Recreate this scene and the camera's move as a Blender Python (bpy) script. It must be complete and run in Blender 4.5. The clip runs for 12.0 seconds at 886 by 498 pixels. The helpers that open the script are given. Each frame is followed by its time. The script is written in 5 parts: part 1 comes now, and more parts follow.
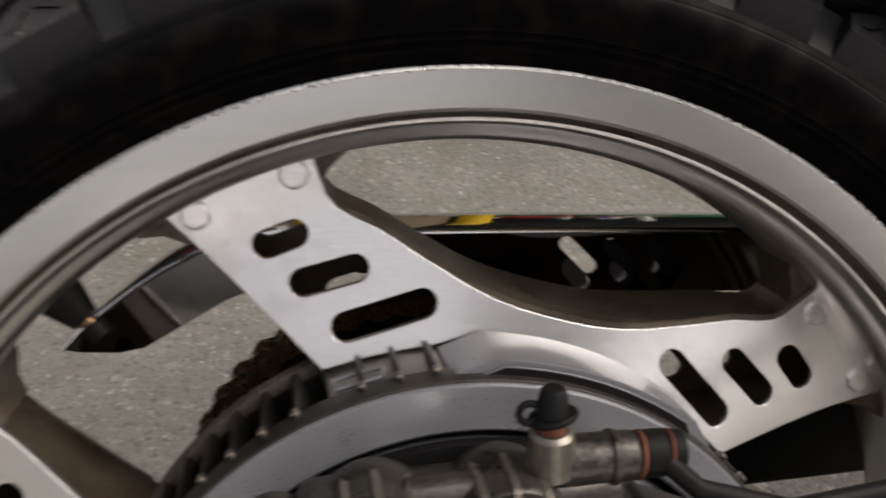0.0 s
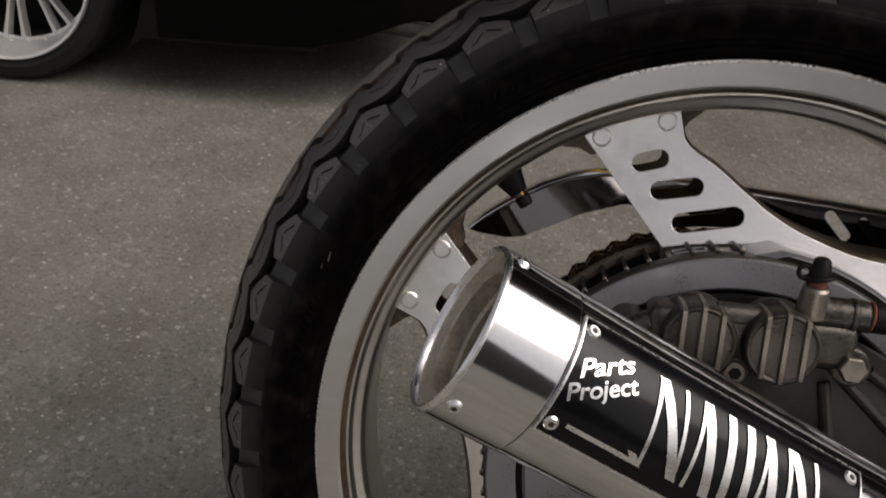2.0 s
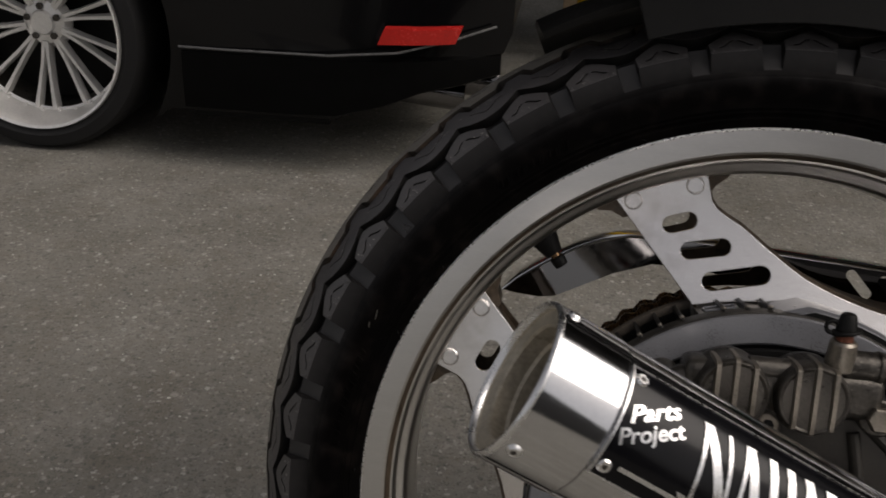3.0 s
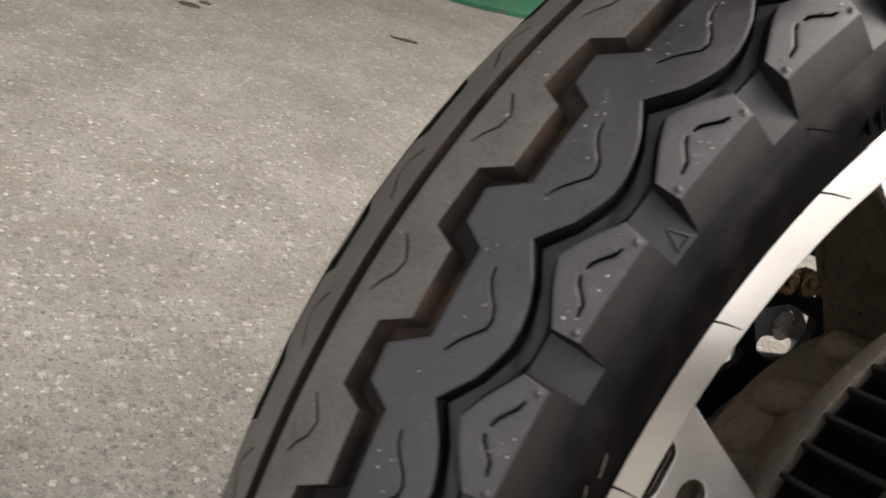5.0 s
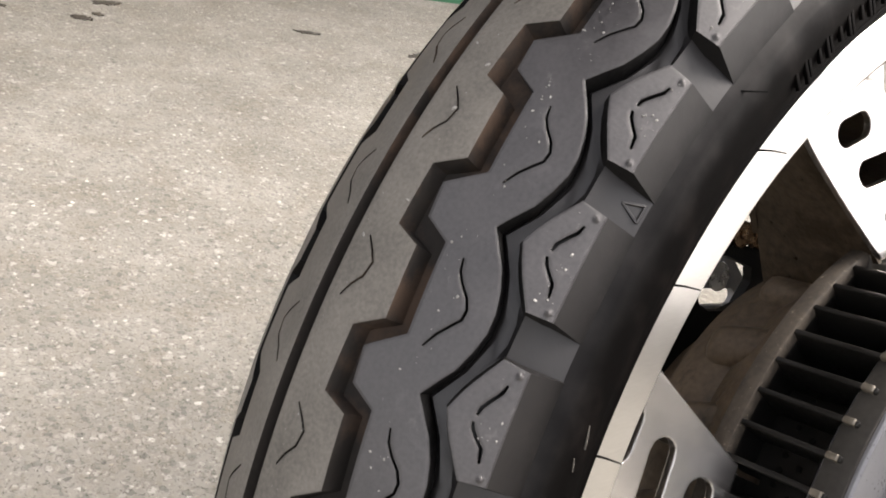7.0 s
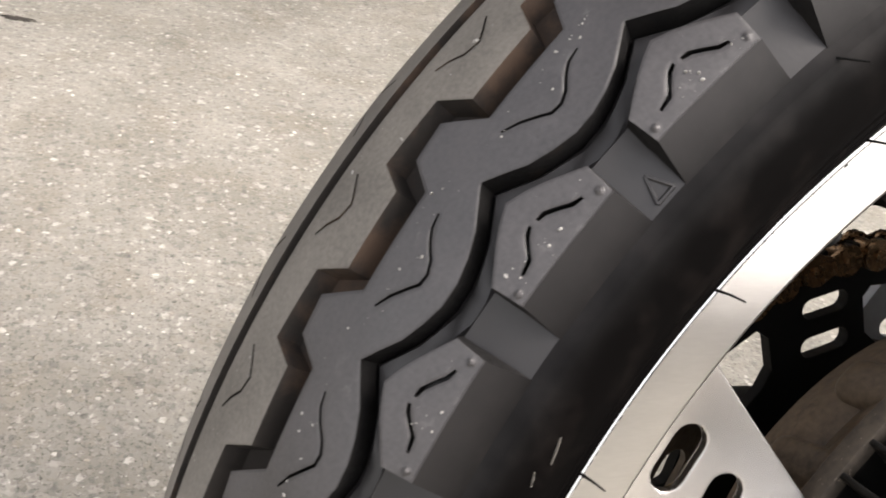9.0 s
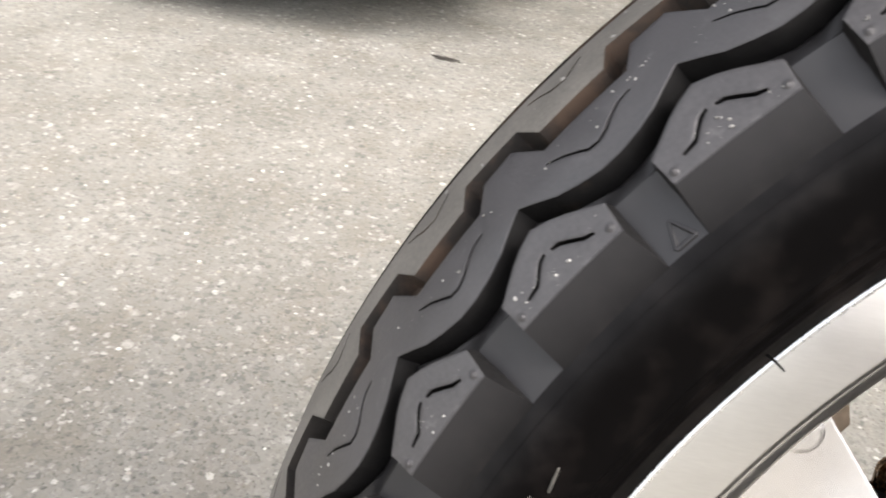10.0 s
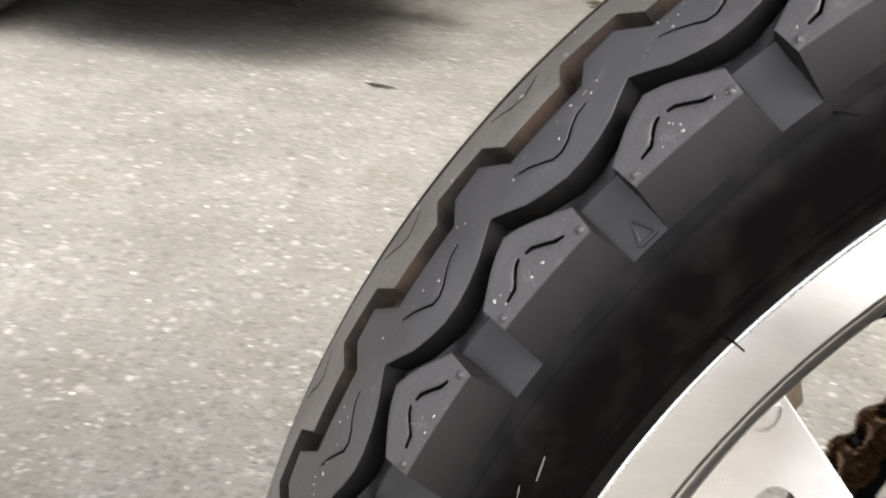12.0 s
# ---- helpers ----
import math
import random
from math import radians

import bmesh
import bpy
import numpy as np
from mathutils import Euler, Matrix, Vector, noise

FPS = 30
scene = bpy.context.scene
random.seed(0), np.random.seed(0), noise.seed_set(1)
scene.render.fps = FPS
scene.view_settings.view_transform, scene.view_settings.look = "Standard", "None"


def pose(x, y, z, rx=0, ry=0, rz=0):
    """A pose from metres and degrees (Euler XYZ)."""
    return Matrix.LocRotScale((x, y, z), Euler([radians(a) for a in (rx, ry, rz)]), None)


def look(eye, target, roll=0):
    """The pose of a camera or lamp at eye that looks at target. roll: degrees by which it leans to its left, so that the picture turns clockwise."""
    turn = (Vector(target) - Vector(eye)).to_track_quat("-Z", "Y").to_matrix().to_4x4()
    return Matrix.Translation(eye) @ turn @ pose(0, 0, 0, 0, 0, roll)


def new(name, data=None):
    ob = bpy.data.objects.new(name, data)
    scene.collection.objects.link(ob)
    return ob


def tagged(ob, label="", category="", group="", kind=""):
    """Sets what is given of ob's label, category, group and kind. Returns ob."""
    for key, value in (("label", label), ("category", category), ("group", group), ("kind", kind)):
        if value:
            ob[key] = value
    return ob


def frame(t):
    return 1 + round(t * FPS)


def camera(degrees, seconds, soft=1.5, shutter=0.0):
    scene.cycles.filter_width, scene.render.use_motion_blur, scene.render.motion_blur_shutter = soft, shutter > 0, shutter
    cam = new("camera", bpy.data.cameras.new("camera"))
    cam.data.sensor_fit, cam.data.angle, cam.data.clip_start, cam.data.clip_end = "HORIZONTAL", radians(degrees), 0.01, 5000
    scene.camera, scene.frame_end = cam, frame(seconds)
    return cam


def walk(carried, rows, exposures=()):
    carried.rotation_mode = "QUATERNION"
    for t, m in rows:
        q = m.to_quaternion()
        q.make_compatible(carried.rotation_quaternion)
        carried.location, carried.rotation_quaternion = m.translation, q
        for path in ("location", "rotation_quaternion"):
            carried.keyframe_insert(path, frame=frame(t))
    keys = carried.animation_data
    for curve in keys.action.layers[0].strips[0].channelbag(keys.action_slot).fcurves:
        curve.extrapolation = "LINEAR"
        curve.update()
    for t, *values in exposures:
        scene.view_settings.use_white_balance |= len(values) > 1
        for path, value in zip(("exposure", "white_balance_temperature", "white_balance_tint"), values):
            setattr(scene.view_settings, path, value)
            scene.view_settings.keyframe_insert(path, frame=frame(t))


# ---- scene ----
cam = camera(50.47, 12.0, soft=1.7, shutter=0.4)
PATH = [
    (0.0, pose(-0.0441, -0.2638, 0.6644, 57.28, -0.46, -9.05)),
    (0.5, pose(-0.0848, -0.3081, 0.6821, 58.72, 0.21, -1.86)),
    (1.0, pose(-0.1081, -0.3462, 0.6834, 58.68, 0.03, 3.62)),
    (1.5, pose(-0.1124, -0.4048, 0.6952, 56.76, 1.29, 4.70)),
    (2.0, pose(-0.1253, -0.4852, 0.7063, 59.95, -2.54, 7.19)),
    (2.5, pose(-0.1256, -0.5138, 0.7139, 63.63, -2.01, 8.00)),
    (2.7, pose(-0.1238, -0.5202, 0.7173, 63.91, -1.62, 8.22)),
    (4.3, pose(-0.3489, -0.2902, 0.6608, 61.85, -11.53, -9.70)),
    (4.5, pose(-0.3570, -0.2216, 0.6075, 61.02, -13.57, -14.76)),
    (5.0, pose(-0.3836, -0.1461, 0.5582, 62.45, -16.16, -26.33)),
    (5.5, pose(-0.4153, -0.1309, 0.5458, 61.55, -15.26, -28.56)),
    (6.0, pose(-0.4166, -0.1303, 0.5403, 62.76, -16.02, -30.38)),
    (6.5, pose(-0.3946, -0.1377, 0.5482, 60.43, -13.29, -32.39)),
    (7.0, pose(-0.3938, -0.1422, 0.5598, 63.25, -12.42, -33.69)),
    (7.2, pose(-0.3993, -0.1403, 0.5578, 63.51, -12.15, -33.67)),
    (8.8, pose(-0.3435, -0.1521, 0.5535, 60.82, -12.86, -17.22)),
    (9.0, pose(-0.3262, -0.1442, 0.5547, 57.48, -12.97, -15.84)),
    (9.5, pose(-0.2990, -0.1643, 0.5648, 57.64, -10.08, -0.99)),
    (10.0, pose(-0.2500, -0.1635, 0.5703, 56.13, -5.69, 10.32)),
    (10.5, pose(-0.2100, -0.1682, 0.5815, 57.24, -2.05, 14.99)),
    (11.0, pose(-0.1883, -0.1749, 0.5899, 58.69, 0.20, 18.75)),
    (11.5, pose(-0.2048, -0.1787, 0.5857, 59.52, 0.25, 16.47)),
    (12.0, pose(-0.2570, -0.1778, 0.5743, 58.13, -4.72, 5.34)),
]
WARM, TINT = 6950, 14
EXPOSURES = [(t, e, WARM if t < 10 else 6650, TINT if t < 10 else 12) for t, e in ((0.0, 0.6), (1.5, 0.35), (2.7, -0.4), (4.3, 0.80), (4.5, 0.85), (5.0, 1.4), (5.5, 1.5), (6.0, 1.5), (6.5, 1.94), (7.0, 2.02), (7.2, 2.02), (9.0, 2.05), (9.5, 2.32), (10.0, 2.2), (10.5, 2.42), (11.0, 2.53), (11.5, 2.14), (12.0, 2.12))]
walk(cam, PATH, EXPOSURES)

# ---- light: a bright overcast sky and a weak, wide sun ----
SUN_UP, SUN_TURN = 50.0, 96.0
world = bpy.data.worlds.new("sky")
scene.world = world
world.use_nodes = True
wn = world.node_tree
sky = wn.nodes.new("ShaderNodeTexSky")
sky.sky_type, sky.sun_disc = "NISHITA", False
sky.sun_elevation, sky.sun_rotation = radians(SUN_UP), radians(SUN_TURN)
sky.dust_density, sky.air_density = 4.0, 1.0
cloud = wn.nodes.new("ShaderNodeHueSaturation")
cloud.inputs["Saturation"].default_value = 0.25
wn.links.new(sky.outputs[0], cloud.inputs["Color"])
wn.links.new(cloud.outputs[0], wn.nodes["Background"].inputs[0])
wn.nodes["Background"].inputs[1].default_value = 0.125
sun = new("sun", bpy.data.lights.new("sun", "SUN"))
sun.data.energy, sun.data.angle, sun.data.color = 1.7, radians(50), (1.0, 0.97, 0.93)
el, az = radians(SUN_UP), radians(SUN_TURN)
sun.matrix_world = look((0, 0, 0), (-math.cos(el) * math.sin(az), -math.cos(el) * math.cos(az), -math.sin(el)))


# ---- materials ----
def mat(name, base, rough=0.5, metal=0.0, var=0.25, scale=40.0, fine=400.0, bump=0.1, depth=0.0005, spots=None, rvar=0.15,
        stretch=(1, 1, 1), edge=0.0, coat=0.0, spec=0.5):
    """A surface with grain at two scales. spots: (colour, scale, amount from 0 to 1) of stains; edge: rounding of edges in metres."""
    m = bpy.data.materials.new(name)
    m.use_nodes = True
    n, l = m.node_tree.nodes, m.node_tree.links
    b = n["Principled BSDF"]
    b.inputs["Metallic"].default_value = metal
    b.inputs["Coat Weight"].default_value = coat
    b.inputs["Specular IOR Level"].default_value = spec
    co = n.new("ShaderNodeTexCoord")
    mp = n.new("ShaderNodeMapping")
    mp.inputs["Scale"].default_value = stretch
    l.new(co.outputs["Object"], mp.inputs[0])
    big, small = n.new("ShaderNodeTexNoise"), n.new("ShaderNodeTexNoise")
    for t, s in ((big, scale), (small, fine)):
        t.inputs["Scale"].default_value, t.inputs["Detail"].default_value = s, 6.0
        l.new(mp.outputs[0], t.inputs["Vector"])
    mix = n.new("ShaderNodeMath")
    mix.operation = "MULTIPLY_ADD"
    mix.inputs[1].default_value = 0.5
    half = n.new("ShaderNodeMath")
    half.operation, half.inputs[1].default_value = "MULTIPLY", 0.5
    l.new(small.outputs[0], half.inputs[0])
    l.new(big.outputs[0], mix.inputs[0])
    l.new(half.outputs[0], mix.inputs[2])
    ramp = n.new("ShaderNodeValToRGB")
    ramp.color_ramp.elements[0].position, ramp.color_ramp.elements[1].position = 0.33, 0.67
    ramp.color_ramp.elements[0].color = (*[c * (1 - var) for c in base], 1)
    ramp.color_ramp.elements[1].color = (*[min(1, c * (1 + var)) for c in base], 1)
    l.new(mix.outputs[0], ramp.inputs[0])
    out = ramp.outputs[0]
    for colour, s, amount in spots or ():
        st = n.new("ShaderNodeTexNoise")
        st.inputs["Scale"].default_value, st.inputs["Detail"].default_value, st.inputs["Roughness"].default_value = s, 8.0, 0.65
        l.new(co.outputs["Object"], st.inputs["Vector"])
        edge_ramp = n.new("ShaderNodeMapRange")
        lo = 0.72 - 0.45 * amount
        edge_ramp.inputs[1].default_value, edge_ramp.inputs[2].default_value = lo, lo + 0.10
        l.new(st.outputs[0], edge_ramp.inputs[0])
        mx = n.new("ShaderNodeMix")
        mx.data_type = "RGBA"
        l.new(edge_ramp.outputs[0], mx.inputs["Factor"])
        l.new(out, mx.inputs["A"])
        mx.inputs["B"].default_value = (*colour, 1)
        out = mx.outputs["Result"]
    l.new(out, b.inputs["Base Color"])
    rr = n.new("ShaderNodeMapRange")
    rr.inputs[3].default_value, rr.inputs[4].default_value = max(0.02, rough - rvar), min(1, rough + rvar)
    rr.inputs[1].default_value, rr.inputs[2].default_value = 0.3, 0.7
    l.new(mix.outputs[0], rr.inputs[0])
    l.new(rr.outputs[0], b.inputs["Roughness"])
    bp = n.new("ShaderNodeBump")
    bp.inputs["Strength"].default_value, bp.inputs["Distance"].default_value = bump, depth
    l.new(mix.outputs[0], bp.inputs["Height"])
    if edge:
        bv = n.new("ShaderNodeBevel")
        bv.samples, bv.inputs["Radius"].default_value = 3, edge
        l.new(bv.outputs[0], bp.inputs["Normal"])
    l.new(bp.outputs[0], b.inputs["Normal"])
    return m


def asphalt_mat():
    """Worn asphalt: stones of three sizes in a grey binder, dark pits between them, and faint brown dirt in patches."""
    m = bpy.data.materials.new("asphalt")
    m.use_nodes = True
    n, l = m.node_tree.nodes, m.node_tree.links
    b = n["Principled BSDF"]
    co = n.new("ShaderNodeTexCoord")
    heights = []

    def mixed(factor, one, two):
        mx = n.new("ShaderNodeMix")
        mx.data_type = "RGBA"
        l.new(factor, mx.inputs["Factor"])
        l.new(one, mx.inputs["A"])
        if isinstance(two, tuple):
            mx.inputs["B"].default_value = (*two, 1)
        else:
            l.new(two, mx.inputs["B"])
        return mx.outputs["Result"]

    def clouds(scale, detail, low, high, most):
        t, r = n.new("ShaderNodeTexNoise"), n.new("ShaderNodeMapRange")
        t.inputs["Scale"].default_value, t.inputs["Detail"].default_value = scale, detail
        l.new(co.outputs["Object"], t.inputs["Vector"])
        r.inputs[1].default_value, r.inputs[2].default_value, r.inputs[4].default_value = low, high, most
        l.new(t.outputs[0], r.inputs[0])
        return r.outputs[0]

    wob = n.new("ShaderNodeTexNoise")
    wob.inputs["Scale"].default_value, wob.inputs["Detail"].default_value = 240.0, 4.0
    l.new(co.outputs["Object"], wob.inputs["Vector"])
    add = n.new("ShaderNodeMix")
    add.data_type, add.inputs["Factor"].default_value = "VECTOR", 0.007
    l.new(co.outputs["Object"], add.inputs["A"])
    l.new(wob.outputs["Color"], add.inputs["B"])
    base = n.new("ShaderNodeTexNoise")
    base.inputs["Scale"].default_value, base.inputs["Detail"].default_value = 6.0, 10.0
    l.new(co.outputs["Object"], base.inputs["Vector"])
    ramp = n.new("ShaderNodeValToRGB")
    ramp.color_ramp.elements[0].position, ramp.color_ramp.elements[1].position = 0.3, 0.7
    ramp.color_ramp.elements[0].color, ramp.color_ramp.elements[1].color = (0.170, 0.164, 0.143, 1), (0.262, 0.253, 0.228, 1)
    l.new(base.outputs[0], ramp.inputs[0])
    out = mixed(clouds(14.0, 9.0, 0.48, 0.68, 0.30), ramp.outputs[0], (0.135, 0.112, 0.080))
    for size, most, sharp in ((70.0, 0.26, 0.50), (120.0, 0.42, 0.54), (210.0, 0.38, 0.56), (400.0, 0.20, 0.55)):
        v = n.new("ShaderNodeTexVoronoi")
        v.inputs["Scale"].default_value = size
        l.new(add.outputs["Result"], v.inputs["Vector"])
        sep = n.new("ShaderNodeSeparateColor")
        l.new(v.outputs["Color"], sep.inputs[0])
        tone = n.new("ShaderNodeValToRGB")
        e = tone.color_ramp.elements
        e[0].position, e[0].color = 0.0, (0.045, 0.046, 0.048, 1)
        e[1].position, e[1].color = 1.0, (0.72, 0.70, 0.64, 1)
        for p, c in ((0.16, (0.085, 0.085, 0.083, 1)), (0.34, (0.155, 0.147, 0.127, 1)), (0.55, (0.205, 0.185, 0.150, 1)), (0.80, (0.25, 0.24, 0.215, 1)), (0.90, (0.36, 0.345, 0.31, 1)), (0.96, (0.50, 0.48, 0.44, 1))):
            x = e.new(p)
            x.color = c
        l.new(sep.outputs[0], tone.inputs[0])
        # only some cells hold a stone that shows
        shown = n.new("ShaderNodeMapRange")
        shown.inputs[1].default_value, shown.inputs[2].default_value = 0.28, 0.50
        l.new(sep.outputs[1], shown.inputs[0])
        near = n.new("ShaderNodeMapRange")
        near.inputs[1].default_value, near.inputs[2].default_value = sharp - 0.16, sharp
        near.inputs[3].default_value, near.inputs[4].default_value = most, 0.0
        l.new(v.outputs["Distance"], near.inputs[0])
        both = n.new("ShaderNodeMath")
        both.operation = "MULTIPLY"
        l.new(shown.outputs[0], both.inputs[0])
        l.new(near.outputs[0], both.inputs[1])
        out = mixed(both.outputs[0], out, tone.outputs[0])
        heights.append(both.outputs[0])
    pits = clouds(300.0, 4.0, 0.58, 0.69, 0.55)
    out = mixed(pits, out, (0.055, 0.052, 0.046))
    l.new(out, b.inputs["Base Color"])
    b.inputs["Roughness"].default_value, b.inputs["Specular IOR Level"].default_value = 0.8, 0.3
    hs = n.new("ShaderNodeMath")
    hs.operation = "ADD"
    l.new(heights[0], hs.inputs[0])
    l.new(heights[1], hs.inputs[1])
    dip = n.new("ShaderNodeMath")
    dip.operation = "SUBTRACT"
    l.new(hs.outputs[0], dip.inputs[0])
    l.new(pits, dip.inputs[1])
    bp = n.new("ShaderNodeBump")
    bp.inputs["Strength"].default_value, bp.inputs["Distance"].default_value = 0.8, 0.0018
    l.new(dip.outputs[0], bp.inputs["Height"])
    l.new(bp.outputs[0], b.inputs["Normal"])
    return m


def chip_mat():
    """Stone chips, each of its own tone."""
    m = bpy.data.materials.new("stone_chips")
    m.use_nodes = True
    n, l = m.node_tree.nodes, m.node_tree.links
    b = n["Principled BSDF"]
    g, ramp = n.new("ShaderNodeNewGeometry"), n.new("ShaderNodeValToRGB")
    e = ramp.color_ramp.elements
    e[0].color, e[1].color = (0.09, 0.087, 0.08, 1), (0.60, 0.58, 0.53, 1)
    for p, c in ((0.3, (0.20, 0.188, 0.165, 1)), (0.65, (0.28, 0.255, 0.21, 1)), (0.88, (0.38, 0.36, 0.32, 1))):
        x = e.new(p)
        x.color = c
    l.new(g.outputs["Random Per Island"], ramp.inputs[0])
    l.new(ramp.outputs[0], b.inputs["Base Color"])
    b.inputs["Roughness"].default_value = 0.55
    return m


RUBBER = mat("tread_rubber", (0.050, 0.0465, 0.0480), 0.46, spec=0.75, var=0.35, scale=60, fine=900, bump=0.25, depth=0.0006,
             spots=[((0.078, 0.074, 0.076), 45, 0.28), ((0.11, 0.105, 0.105), 120, 0.18), ((0.32, 0.32, 0.32), 420, 0.06)], edge=0.0014)
RUBBER_WORN = mat("worn_tread_rubber", (0.160, 0.148, 0.130), 0.70, spec=0.40, var=0.3, scale=60, fine=900, bump=0.3, depth=0.0006,
                  spots=[((0.11, 0.105, 0.095), 90, 0.2), ((0.34, 0.34, 0.33), 420, 0.05)], edge=0.0012)
GROOVE = mat("groove_rubber", (0.025, 0.0215, 0.019), 0.80, spec=0.25, var=0.3, scale=50, fine=700, bump=0.2,
             spots=[((0.075, 0.050, 0.036), 26, 0.5), ((0.12, 0.078, 0.052), 70, 0.16)])

# near-black walls: the shade inside the tread grooves is put into their colour
SHADED_WALL = mat("shaded_wall_rubber", (0.0085, 0.0080, 0.0080), 0.62, spec=0.22, var=0.3, scale=50, fine=700, bump=0.2, spots=[((0.030, 0.022, 0.016), 40, 0.25)])


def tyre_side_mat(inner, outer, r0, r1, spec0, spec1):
    """Tyre rubber with painted shade, black low down and lighter towards the shoulder, under dusty brown smudges."""
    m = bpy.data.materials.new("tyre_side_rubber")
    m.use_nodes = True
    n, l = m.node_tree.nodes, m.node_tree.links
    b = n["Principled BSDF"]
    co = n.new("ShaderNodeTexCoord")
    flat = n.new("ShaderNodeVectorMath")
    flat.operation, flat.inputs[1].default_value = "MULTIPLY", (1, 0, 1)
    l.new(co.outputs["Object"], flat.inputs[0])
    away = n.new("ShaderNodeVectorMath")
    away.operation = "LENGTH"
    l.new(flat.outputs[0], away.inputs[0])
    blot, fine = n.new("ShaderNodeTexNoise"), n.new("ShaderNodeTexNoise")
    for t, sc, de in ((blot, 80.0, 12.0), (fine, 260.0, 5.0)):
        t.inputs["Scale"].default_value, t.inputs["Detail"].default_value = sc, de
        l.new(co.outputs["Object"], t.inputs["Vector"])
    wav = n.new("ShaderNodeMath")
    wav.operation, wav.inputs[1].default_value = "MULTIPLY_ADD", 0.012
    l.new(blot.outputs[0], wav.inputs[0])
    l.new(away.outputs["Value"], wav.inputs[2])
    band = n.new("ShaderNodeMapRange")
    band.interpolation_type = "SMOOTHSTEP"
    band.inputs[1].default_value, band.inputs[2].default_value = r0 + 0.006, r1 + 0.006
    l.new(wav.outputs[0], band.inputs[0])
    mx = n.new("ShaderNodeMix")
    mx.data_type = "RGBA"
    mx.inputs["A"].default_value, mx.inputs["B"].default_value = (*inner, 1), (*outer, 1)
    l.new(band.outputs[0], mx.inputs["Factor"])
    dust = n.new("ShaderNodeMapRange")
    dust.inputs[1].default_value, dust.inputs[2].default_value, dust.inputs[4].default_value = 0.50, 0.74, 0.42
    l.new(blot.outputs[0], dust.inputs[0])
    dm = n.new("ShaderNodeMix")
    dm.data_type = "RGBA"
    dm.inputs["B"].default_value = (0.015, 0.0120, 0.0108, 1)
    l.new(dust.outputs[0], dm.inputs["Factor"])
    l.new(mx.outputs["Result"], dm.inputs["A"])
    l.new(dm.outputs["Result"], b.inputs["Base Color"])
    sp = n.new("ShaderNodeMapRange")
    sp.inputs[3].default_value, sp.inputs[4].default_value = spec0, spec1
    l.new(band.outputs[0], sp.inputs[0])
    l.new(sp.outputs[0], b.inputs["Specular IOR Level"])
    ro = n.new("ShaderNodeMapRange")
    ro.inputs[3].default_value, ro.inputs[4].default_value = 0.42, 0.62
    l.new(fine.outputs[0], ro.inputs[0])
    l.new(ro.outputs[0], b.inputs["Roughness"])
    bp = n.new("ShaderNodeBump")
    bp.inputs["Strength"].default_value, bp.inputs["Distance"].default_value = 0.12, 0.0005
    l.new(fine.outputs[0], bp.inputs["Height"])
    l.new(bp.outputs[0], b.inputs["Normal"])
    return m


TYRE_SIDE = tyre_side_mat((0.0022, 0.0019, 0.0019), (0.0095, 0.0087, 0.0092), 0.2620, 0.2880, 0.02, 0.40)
LEDGE = mat("ledge_rubber", (0.0150, 0.0140, 0.0148), 0.44, spec=0.60, var=0.2, scale=50, fine=700, bump=0.15, spots=[((0.024, 0.022, 0.021), 60, 0.25)])
RIM_AL = mat("cast_aluminium_rim", (0.63, 0.615, 0.59), 0.31, 1.0, var=0.05, scale=30, fine=260, bump=0.015, depth=0.0003, stretch=(1, 1, 6),
             spots=[((0.12, 0.10, 0.08), 210, 0.03)], rvar=0.02, edge=0.0007)
# brown grime on webs and tabs; on the groove ring it paints shade
RIM_DIRT_SHADE = mat("grimy_shaded_aluminium", (0.090, 0.068, 0.048), 0.40, 0.4, var=0.45, scale=40, fine=300, bump=0.55, depth=0.0015,
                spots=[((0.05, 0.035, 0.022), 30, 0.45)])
PLATE_AL = mat("brushed_aluminium", (0.87, 0.845, 0.83), 0.25, 1.0, var=0.08, scale=22, fine=700, bump=0.015, depth=0.0002, stretch=(0.35, 1, 2.5),
               spots=[((0.74, 0.70, 0.68), 9, 0.42), ((0.40, 0.36, 0.33), 260, 0.03)], rvar=0.02, edge=0.001)
DISC_GREY = mat("grey_disc_paint", (0.190, 0.193, 0.208), 0.36, 0.25, coat=0.25, var=0.12, scale=40, fine=900, bump=0.15, edge=0.0008,
                spots=[((0.10, 0.09, 0.08), 80, 0.12)])
DARK_CAST = mat("dark_cast_metal", (0.078, 0.072, 0.064), 0.36, 0.75, var=0.4, scale=70, fine=500, bump=0.5, depth=0.0009,
                spots=[((0.020, 0.018, 0.016), 45, 0.33), ((0.24, 0.22, 0.19), 130, 0.17)], edge=0.0012)
BROWN_CAST = mat("dusty_brown_casting", (0.125, 0.092, 0.063), 0.55, 0.2, var=0.55, scale=28, fine=300, bump=0.7, depth=0.0015,
                 spots=[((0.16, 0.13, 0.10), 350, 0.14), ((0.03, 0.024, 0.02), 25, 0.3)])
DUSTY_RING = mat("dusty_dark_ring", (0.058, 0.047, 0.036), 0.75, 0.1, var=0.5, scale=60, fine=500, bump=0.6, spots=[((0.26, 0.22, 0.17), 420, 0.24), ((0.022, 0.018, 0.015), 30, 0.3)])
HANGER = mat("grimy_black_casting", (0.034, 0.031, 0.027), 0.45, 0.3, var=0.35, scale=50, fine=500, bump=0.35, spots=[((0.016, 0.014, 0.012), 30, 0.35), ((0.09, 0.08, 0.07), 160, 0.08)], edge=0.001)
